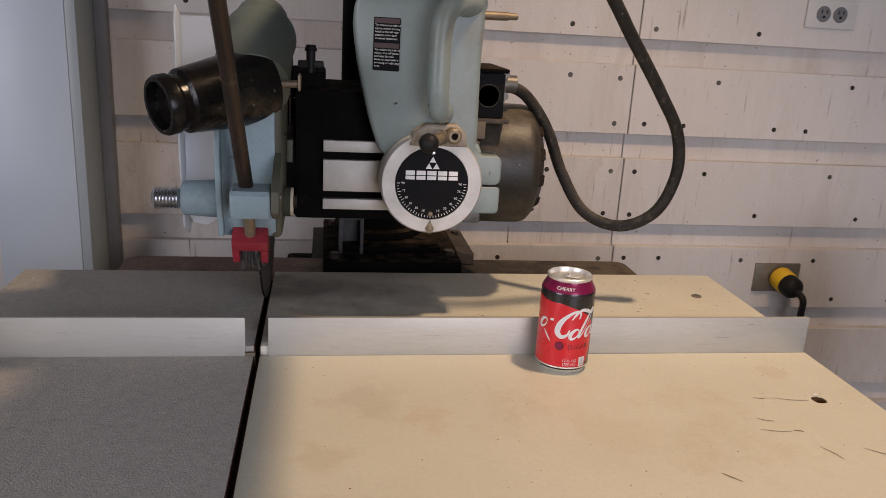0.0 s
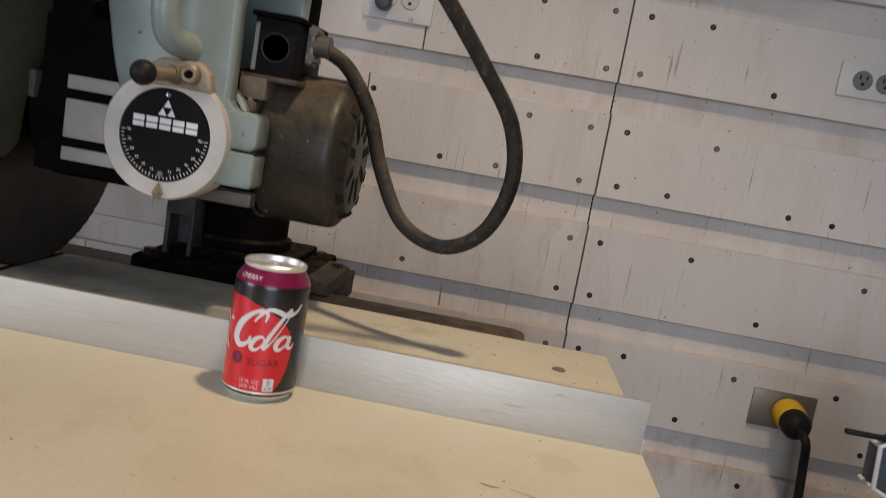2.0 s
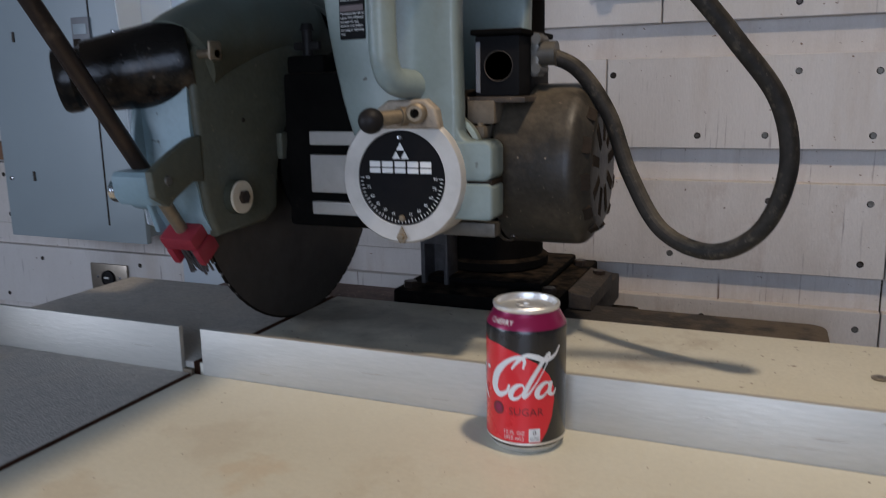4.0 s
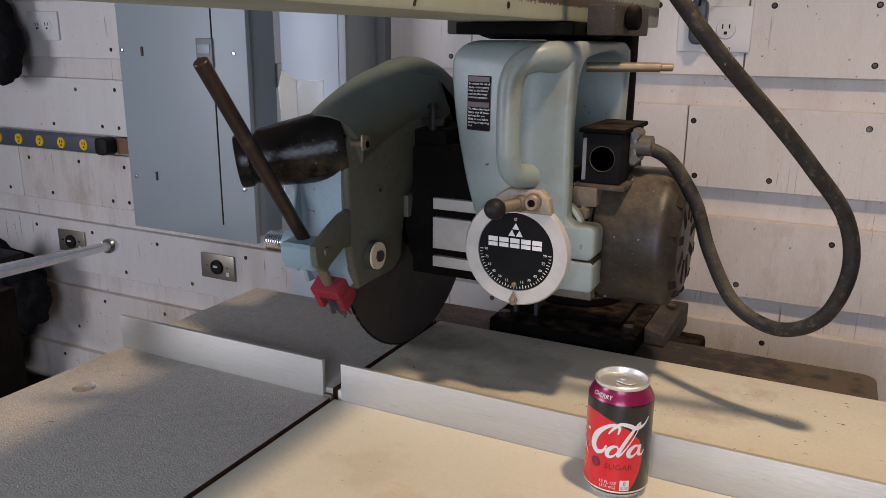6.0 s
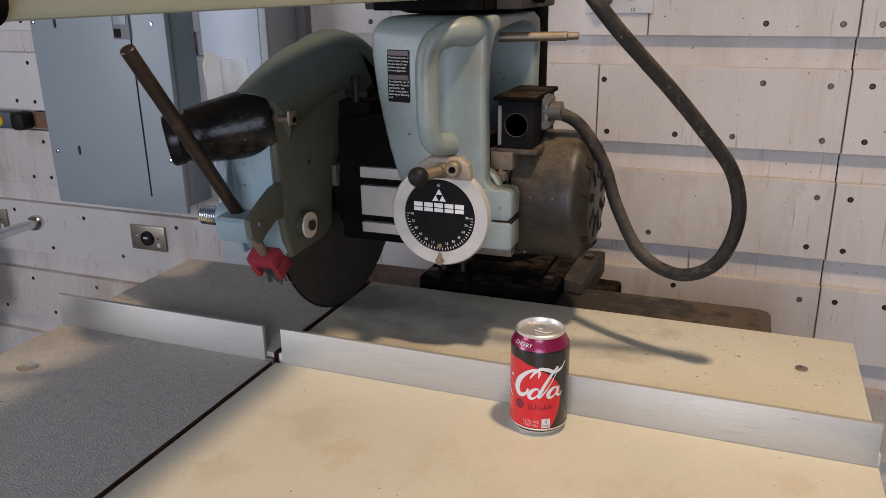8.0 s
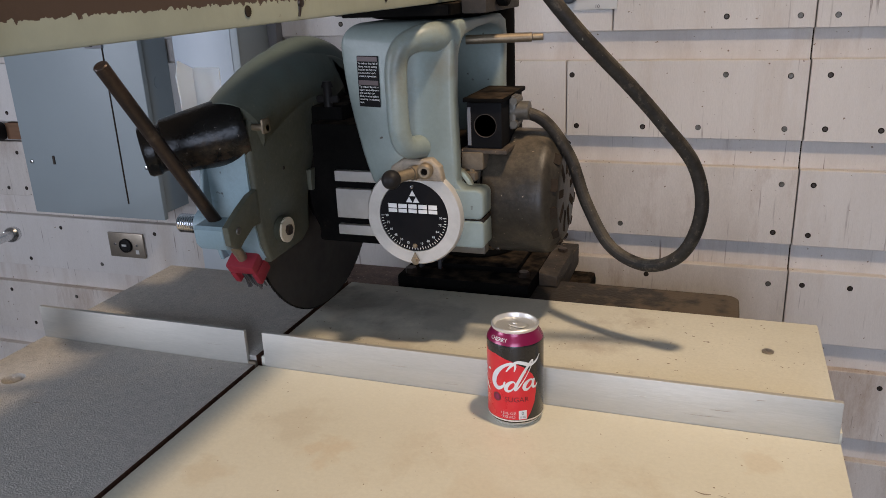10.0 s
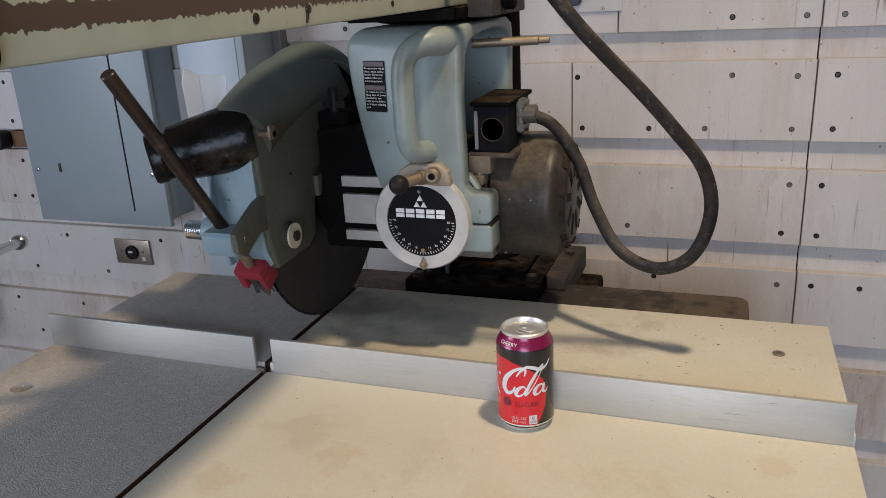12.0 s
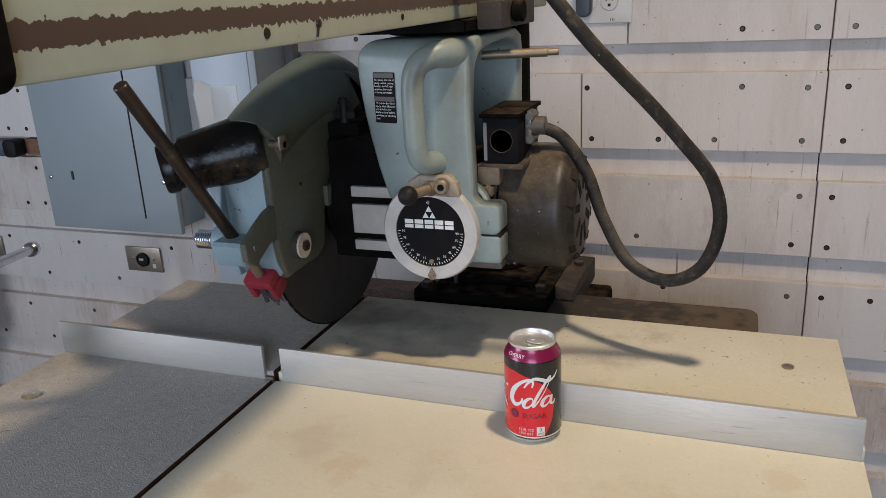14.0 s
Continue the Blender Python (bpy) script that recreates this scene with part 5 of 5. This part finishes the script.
part("cherry_print", patch(lambda z: disc(z, 0.0056), 0, 0, 0.0385 - 0.00555, 0.0385 + 0.00555, 8, 14, 0.00034), CAN_DARK_PRINT, can, "printed dark cherry", smooth=0)
part("cherry_shine", patch(lambda z: disc(z, 0.0040), 0, 0, 0.0385 - 0.00395, 0.0385 + 0.00395, 8, 12, 0.00040), CAN_CHERRY, can, "printed magenta highlight", smooth=0)
part("badge", patch(lambda z: (0.0043, 0.0137), 0, 0, 0.0122, 0.0236, 6, 4, 0.00034), INK_WHITE, can, "white calorie badge", smooth=0)
part("lettering", merged([wrap(words("0", 0.0060), 0.0090, 0.0198, 0.0005), wrap(words("CALORIES", 0.0017), 0.0090, 0.0156, 0.0005), wrap(words("PER CAN", 0.0017), 0.0090, 0.0140, 0.0005)]), INK_BLACK, can, "black calorie text", smooth=0)

# ---- things on the wall ----
panel = thing("breaker_panel", (-0.88, 1.59, 0.89), "grey enamelled electrical breaker panel on the wall", "breaker panel")
part("body", box(-1.058, -0.700, 1.545, 1.644, 0.898, 1.80, 0.003), GREY_BOX, panel)
part("cover", box(-1.074, -0.686, 1.530, 1.5445, 0.888, 1.81, 0.003), GREY_BOX, panel)
part("door_seam", box(-0.7840, -0.7808, 1.5285, 1.5303, 0.924, 1.75), HOLE, panel)
part("latch", merged([box(-0.826, -0.779, 1.524, 1.5298, 1.283, 1.348, 0.002)]), GREY_PLASTIC, panel, "grey door latch")
part("latch_recess", box(-0.822, -0.804, 1.5225, 1.5242, 1.287, 1.306), HOLE, panel)
part("latch_plate", box(-0.820, -0.785, 1.5225, 1.5242, 1.315, 1.335, 0.0005), GREY_BOX, panel)
for x, z in ((-1.062, 1.319), (-1.052, 1.017), (-0.713, 1.014), (-0.722, 1.316)):
    part("cover_screw", lathe([(0, 0), (0.0055, 0), (0.0045, 0.003), (0, 0.004)], (x, 1.5298, z), (0, -1, 0), 14), CHROME, panel)
for x, z in ((-0.997, 1.317), (-0.983, 1.023)):
    part("slot", box(x - 0.0028, x + 0.0028, 1.5275, 1.5302, z - 0.0105, z + 0.0105), SCREW, panel)
for x, z in ((-0.716, 1.20), (-0.71, 1.05)):
    part("knockout", lathe([(0.012, 0), (0.013, 0), (0.013, 0.001), (0.012, 0.001)], (-0.6995, 1.595, z), (1, 0, 0), 18), GREY_BOX, panel)

duct = thing("wire_duct", (-0.488, 1.57, 0.3), "pale grey steel wiring duct standing against the wall", "wire duct")
part("trough", box(-0.566, -0.412, 1.506, 1.644, 0.20, 2.30, 0.002), GREY_BOX, duct)
part("cover", box(-0.570, -0.428, 1.499, 1.5055, 0.20, 2.30, 0.002), GREY_DUCT, duct)
part("strip", box(-0.4115, -0.390, 1.618, 1.6445, 0.20, 2.30, 0.001), GREY_PLASTIC, duct, "dark grey edge strip")
part("lip", box(-0.4275, -0.410, 1.4995, 1.5055, 0.20, 2.30, 0.0015), GREY_BOX, duct)


def steel_outlet(x0, x1, z0, z1, twist=True):
    ob = thing("steel_outlet", ((x0 + x1) / 2, WALL_Y, z0), "brushed steel outlet plate with a black round socket", "outlet", "steel outlets on the wall")
    part("plate", box(x0, x1, WALL_Y - 0.0065, WALL_Y - 0.0004, z0, z1, 0.0025), STEEL_PLATE, ob)
    cx, cz = (x0 + x1) / 2, (z0 + z1) / 2
    part("socket", lathe([(0, 0.004), (0.0150, 0.004), (0.0165, 0.0065), (0.0185, 0.006), (0.019, 0)], (cx, WALL_Y - 0.0066, cz), (0, -1, 0), 26), RUBBER, ob)
    if twist:
        part("slot", box(cx - 0.009, cx + 0.004, WALL_Y - 0.0132, WALL_Y - 0.0105, cz - 0.001, cz + 0.004), INK_WHITE, ob)
        part("mark", box(cx + 0.028, cx + 0.038, WALL_Y - 0.0072, WALL_Y - 0.0064, cz - 0.022, cz - 0.011), INK_WHITE, ob)
        for dx in (-0.034, 0.034):
            part("plate_screw", lathe([(0, 0), (0.0035, 0), (0.003, 0.0015), (0, 0.002)], (cx + dx, WALL_Y - 0.0065, cz + 0.002), (0, -1, 0), 12), CHROME, ob)
    return ob


steel_outlet(-0.968, -0.857, 0.741, 0.808)
steel_outlet(-1.514, -1.405, 0.744, 0.808)
steel_outlet(1.026, 1.140, 0.732, 0.802, False)
plug = thing("power_plug", (1.085, 1.60, 0.75), "yellow and black locking power plug in a steel outlet", "plug")
PA = Vector((1.088, 1.634, 0.770))
PD = Vector((0.05, -1.0, -0.18)).normalized()
part("collar", lathe([(0.0, 0), (0.026, 0), (0.0275, 0.004), (0.0275, 0.030), (0.025, 0.034), (0.0, 0.034)], PA, PD, 30), YELLOW, plug, "yellow plug collar")
part("grip", lathe([(0.0, 0), (0.0245, 0), (0.0255, 0.004), (0.0250, 0.022), (0.020, 0.030), (0.0105, 0.036), (0.0, 0.036)], PA + PD * 0.0342, PD, 30), RUBBER, plug, "black plug grip")
pe = PA + PD * 0.069
part("cord", tube([tuple(pe), tuple(pe + Vector((0.004, -0.024, -0.012))), (1.106, 1.555, 0.70), (1.112, 1.552, 0.60), (1.112, 1.560, 0.45), (1.105, 1.58, 0.20), (1.09, 1.57, 0.02), (1.03, 1.50, 0.008), (0.8, 1.45, 0.008)], r=0.0078, seg=14), RUBBER, plug, "black cord hanging to the floor")


def white_outlet(cx, cz, w, h, label, gang=2):
    ob = thing("wall_outlet", (cx, WALL_Y, cz - h / 2), label, "outlet", "white outlets on the wall")
    part("plate", box(cx - w / 2, cx + w / 2, WALL_Y - 0.0065, WALL_Y - 0.0004, cz - h / 2, cz + h / 2, 0.003), WHITE_PLASTIC, ob)
    for s in (-1, 1):
        x = cx + s * 0.0195
        rec = part("receptacle", lathe([(0, 0.0022), (0.0150, 0.0022), (0.0165, 0.001), (0.0168, 0)], (x, WALL_Y - 0.0066, cz), (0, -1, 0), 24), GREY_PLASTIC if gang == 2 else WHITE_PLASTIC, ob, "grey receptacle" if gang == 2 else "")
        for dx, dz, a, b in ((-0.0055, 0.005, 0.0011, 0.0042), (0.0060, 0.005, 0.0011, 0.0036), (0, -0.006, 0.0026, 0.0026)):
            part("slot", box(x + dx - a, x + dx + a, WALL_Y - 0.0098, WALL_Y - 0.0085, cz + dz - b, cz + dz + b), HOLE, rec)
    return ob


white_outlet(1.098, 1.366, 0.117, 0.060, "white outlet plate with two grey receptacles on the wall")
white_outlet(-1.475, 1.375, 0.120, 0.075, "cream outlet plate on the plank wall", 1)
mid = white_outlet(0.268, 1.372, 0.124, 0.078, "white outlet plate with a black adapter plugged in", 1)
part("numeral", on_front(words("10", 0.0095), 0.2930, WALL_Y - 0.0072, 1.3390), INK_BLACK, mid, smooth=0)
ad = thing("charger", (0.243, 1.615, 1.345), "slate grey charger plugged into the wall outlet", "charger")
part("case", prism(rounded(0.229, 0.257, 1.346, 1.424, 0.0135, 6), "y", 1.610, 1.6374, 0.004), BLUE_GREY, ad)
part("cord", tube([(0.244, 1.609, 1.412), (0.252, 1.595, 1.430), (0.285, 1.60, 1.455), (0.31, 1.62, 1.52), (0.31, 1.63, 1.60)], r=0.0022, seg=8), RUBBER, ad)

sign = thing("tin_sign", (0.66, 1.63, 1.487), "green enamelled sign with a yellow border above the planks", "sign")
part("panel", prism(rounded(0.42, 0.967, 1.486, 1.86, 0.012), "y", 1.628, 1.6325, 0.001), SIGN_YELLOW, sign, "yellow edge")
part("field", prism(rounded(0.4235, 0.9635, 1.4895, 1.8565, 0.010), "y", 1.6265, 1.6282), GREEN_SIGN, sign, "green field")
for k in range(7):
    x = 0.462 + k * 0.064
    part("yellow_block", box(x, x + 0.048, 1.6248, 1.6263, 1.521, 1.585), SIGN_YELLOW, sign)
part("small_bar", box(0.905, 0.942, 1.6248, 1.6263, 1.5130, 1.5175), SIGN_YELLOW, sign)
part("sign_screw", lathe([(0, 0), (0.0055, 0), (0.0045, 0.003), (0, 0.004)], (0.949, 1.6263, 1.5055), (0, -1, 0), 14), CHROME, sign)
for x in (0.46, 0.92):
    part("standoff", box(x - 0.01, x + 0.01, 1.6327, 1.6446, 1.52, 1.54), BROWN_WOOD, sign)

strip = thing("power_strip", (-1.6, 1.62, 1.04), "slate power strip with yellow sockets along the wall", "power strip")
part("body", box(-2.04, -1.285, 1.612, 1.644, 1.0450, 1.0880, 0.004), BLUE_GREY, strip)
part("end_cap", prism(rounded(-1.2845, -1.240, 1.0430, 1.0900, 0.014), "y", 1.606, 1.644, 0.004), RUBBER, strip, "black end cap")
for k in range(8):
    x = -1.330 - 0.088 * k
    s = part("socket", lathe([(0, 0.002), (0.0130, 0.002), (0.0150, 0.0025), (0.0155, 0)], (x, 1.6118, 1.0665), (0, -1, 0), 22), YELLOW, strip, "yellow socket")
    part("slots", merged([box(x - 0.005, x - 0.003, 1.6085, 1.6100, 1.067, 1.073), box(x + 0.003, x + 0.005, 1.6085, 1.6100, 1.067, 1.073), box(x - 0.002, x + 0.002, 1.6085, 1.61, 1.058, 1.062)]), HOLE, s)
solid("wood_cleat", box(-1.239, -1.090, 1.640, 1.6635, 1.0455, 1.0880, 0.001), BROWN_WOOD, "bare brown wooden cleat in the wall gap", "wooden cleat")


def lump(points, radius, mat_, name, label, category, squash=(1, 1, 1), seed=1, rough=0.25):
    """Soft things: overlapping rounded masses with an uneven skin, one mesh."""
    bms = []
    for i, (p, r) in enumerate(zip(points, radius)):
        bm = bmesh.new()
        bmesh.ops.create_icosphere(bm, subdivisions=4, radius=1)
        for v in bm.verts:
            k = 1 + rough * noise.fractal(v.co * 1.6 + Vector((seed * 3.1 + i, 0, 0)), 1.0, 2.0, 4)
            v.co = Vector(p) + Vector((v.co.x * r * squash[0] * k, v.co.y * r * squash[1] * k, v.co.z * r * squash[2] * k))
        bms.append(bm)
    return solid(name, merged(bms), mat_, label, category)


lump([(-1.60, 1.555, 1.36), (-1.57, 1.560, 1.32), (-1.66, 1.55, 1.40), (-1.72, 1.55, 1.33)], [0.10, 0.085, 0.10, 0.09], FABRIC, "tool_bag", "black fabric tool bag hanging on the wall", "bag", (1, 0.75, 1.1), 2, 0.18)
for i, (p, rr) in enumerate((((-1.60, 1.50, 0.66), 0.11), ((-1.63, 1.49, 0.55), 0.10), ((-1.54, 1.52, 0.62), 0.08), ((-1.72, 1.48, 0.44), 0.12), ((-1.80, 1.46, 0.62), 0.13), ((-1.85, 1.45, 0.45), 0.14))):
    tagged(lump([p], [rr], FABRIC, "tool_pouch", "black fabric tool pouch heaped against the wall", "pouch", (1, 0.85, 1.05), 5 + i, 0.3), group="pouches against the wall")
solid("tool_crate", box(-2.0, -1.50, 1.36, 1.62, 0.0, 0.33, 0.02), FABRIC, "black plastic crate under the tools", "crate")
bt = thing("battery_pack", (-1.50, 1.44, 0.72), "black tool battery with orange clips on the bundle", "battery")
part("case", box(-1.64, -1.475, 1.40, 1.50, 0.735, 0.775, 0.006), RUBBER, bt)
part("clip", box(-1.575, -1.535, 1.392, 1.3995, 0.752, 0.768, 0.002), ORANGE, bt, "orange clip")
part("clip", box(-1.515, -1.497, 1.392, 1.3995, 0.738, 0.756, 0.002), ORANGE, bt, "orange clip")

clampbar = thing("steel_bar", (-1.2, 1.36, 0.87), "bright steel bar with a socket end on a black post", "steel bar")
e0, e1 = Vector((-1.010, 1.388, 0.876)), Vector((-0.530, 0.775, 1.037))
part("shaft", rod(tuple(e1), tuple(e0), 0.0105, seg=20), CHROME, clampbar)
part("post", box(-0.56, -0.50, 0.745, 0.805, 0.0, 1.018, 0.006), BLACK_PAINT, clampbar, "black steel post")
dd = (e0 - e1).normalized()
part("socket_end", lathe([(0.0105, 0), (0.0165, 0.003), (0.018, 0.010), (0.018, 0.030), (0.016, 0.034), (0.010, 0.034), (0.010, 0.02), (0, 0.02)], e0 - dd * 0.004, dd, 24, closed=False), CHROME, clampbar)

# bench machine standing beyond the end of the table
mach = thing("bench_machine", (1.09, 1.16, 0), "pale grey sheet metal machine on a black stand", "machine")
part("housing", box(1.020, 1.20, 1.10, 1.118, 0.826, 0.928, 0.002), GREY_DUCT, mach)
part("top_edge", box(1.014, 1.206, 1.094, 1.122, 0.9285, 0.934, 0.0015), WHITE_PLASTIC, mach)
part("window", prism([(0.986, 0.846), (0.984, 0.893), (1.0185, 0.915), (1.0185, 0.838)], "y", 1.106, 1.135, 0.001), BLUE_GREY, mach, "dark hood")
part("window_frame", merged([rod((0.982, 1.103, 0.897), (1.018, 1.101, 0.918), 0.0028, seg=8), rod((0.982, 1.103, 0.897), (0.986, 1.103, 0.846), 0.0028, seg=8), rod((0.986, 1.103, 0.846), (1.018, 1.101, 0.832), 0.0028, seg=8),
                             rod((0.982, 1.138, 0.897), (0.982, 1.103, 0.897), 0.0028, seg=8), rod((0.986, 1.138, 0.846), (0.986, 1.103, 0.846), 0.0028, seg=8)]), WHITE_PLASTIC, mach, "pale tube frame")
part("lever", merged([box(0.940, 0.990, 1.100, 1.108, 0.904, 0.910, 0.002), rod((0.985, 1.104, 0.907), (1.02, 1.125, 0.900), 0.005, seg=10)]), RUBBER, mach, "black lever")
part("handle", tube([(1.030, 1.11, 0.972), (1.048, 1.11, 0.962), (1.068, 1.11, 0.934)], r=0.0085, seg=12), RUBBER, mach, "black handle")
part("stand", box(1.09, 1.18, 1.1205, 1.20, 0.0, 0.90, 0.005), BLACK_PAINT, mach)

# ---- wall planks and their screws ----
SCREWS = {
    5: ((0.169, 0.362, 0.520, 0.645, 0.708, 0.814), (-0.248, -1.231, 0.525, 0.648, 0.708, 0.941)),
    4: ((-1.381, -1.232, 0.246, 0.531, 0.642, 0.707, 0.866, 1.185), (-1.483, -1.291, -1.229, 0.256, 0.385, 0.488, 0.640, 0.708, 0.799, 1.014, 1.091)),
    3: ((-1.608, -1.399, -1.224, 0.499, 0.645, 0.700, 0.865, 1.173), (-1.707, -1.522, -1.279, -1.217, 0.349, 0.638, 0.700, 1.003, 1.26)),
    2: ((-1.611, -1.376, -1.127, -0.822, -0.143, 0.405, 0.639, 0.700, 0.784, 0.988, 1.173), (-1.544, -1.255, -1.010, 0.40, 0.64, 0.71, 0.900, 1.24)),
    1: ((-1.354, -1.121, 0.64, 0.70, 0.86, 1.039), (-1.476, -1.29, 0.64, 0.70, 0.95, 1.16)),
}
BREAKS = {5: (0.322,), 4: (0.235,), 3: (-1.65,), 2: (-0.10,), 1: (-0.55,)}


RIM_MESH = finish(lathe([(0.0053, 0.0), (0.0053, 0.0006), (0.0, 0.0006)], (0, 0, 0), (0, -1, 0), 12, closed=False), HOLE, 0)
HEAD_MESH = finish(merged([lathe([(0.0034, 0.0006), (0.0030, 0.0013), (0.0, 0.0013)], (0, 0, 0), (0, -1, 0), 10, closed=False)]), SCREW, 30)
BRIGHT_HEAD = finish(merged([lathe([(0.0044, 0.0006), (0.0040, 0.0014), (0.0012, 0.0013), (0.0010, 0.0008), (0.0, 0.0008)], (0, 0, 0), (0, -1, 0), 12, closed=False)]), CAST_GREY, 30)
rs = random.Random(11)
for k, top in enumerate(TOPS):
    row = k - 2
    z0, z1 = top - PLANK_H, top
    if z0 < 0.0 or z1 > 2.6:
        continue
    cuts = sorted([-2.398, 0.6732, 2.398] + list(BREAKS.get(row, (rs.uniform(-1.2, -0.4),))))
    planks = []
    for a, b in zip(cuts, cuts[1:]):
        bm = box(a + 0.0012, b - 0.0012, WALL_Y, BACK_Y - 0.0004, z0 + rs.uniform(-0.0008, 0.0008), z1 + rs.uniform(-0.0008, 0.0008), 0.0012, seg=1)
        # Planks topping out below 0.75 take the darker wood, painting in shade there.
        planks.append((a, b, part("plank", bm, DIRTY_SHADED_WOOD if (top < 1.05 and a < 0.6 < b + 0.1) or top < 0.75 else WHITE_WOOD, wall_north, smooth=0)))
    rows = SCREWS.get(row)
    if rows is None:
        rows = tuple(tuple(x + rs.uniform(-0.03, 0.03) for x in np.arange(-2.2, 2.3, 0.31)) for _ in range(2))
    for xs, z in zip(rows, (z1 - 0.0275, z0 + 0.0225)):
        for x in xs:
            for a, b, plank in planks:
                if a + 0.01 < x < b - 0.01:
                    hole = new("screw_hole", RIM_MESH)
                    hole.parent = plank
                    hole.location = Vector((x, WALL_Y + 0.0002, z + rs.uniform(-0.002, 0.002))) - ORIGIN[plank]
                    s = new("screw", BRIGHT_HEAD if rs.random() < 0.3 else HEAD_MESH)
                    s.parent = plank
                    s.location = hole.location + Vector((rs.uniform(-0.0006, 0.0006), 0.0, 0.0))
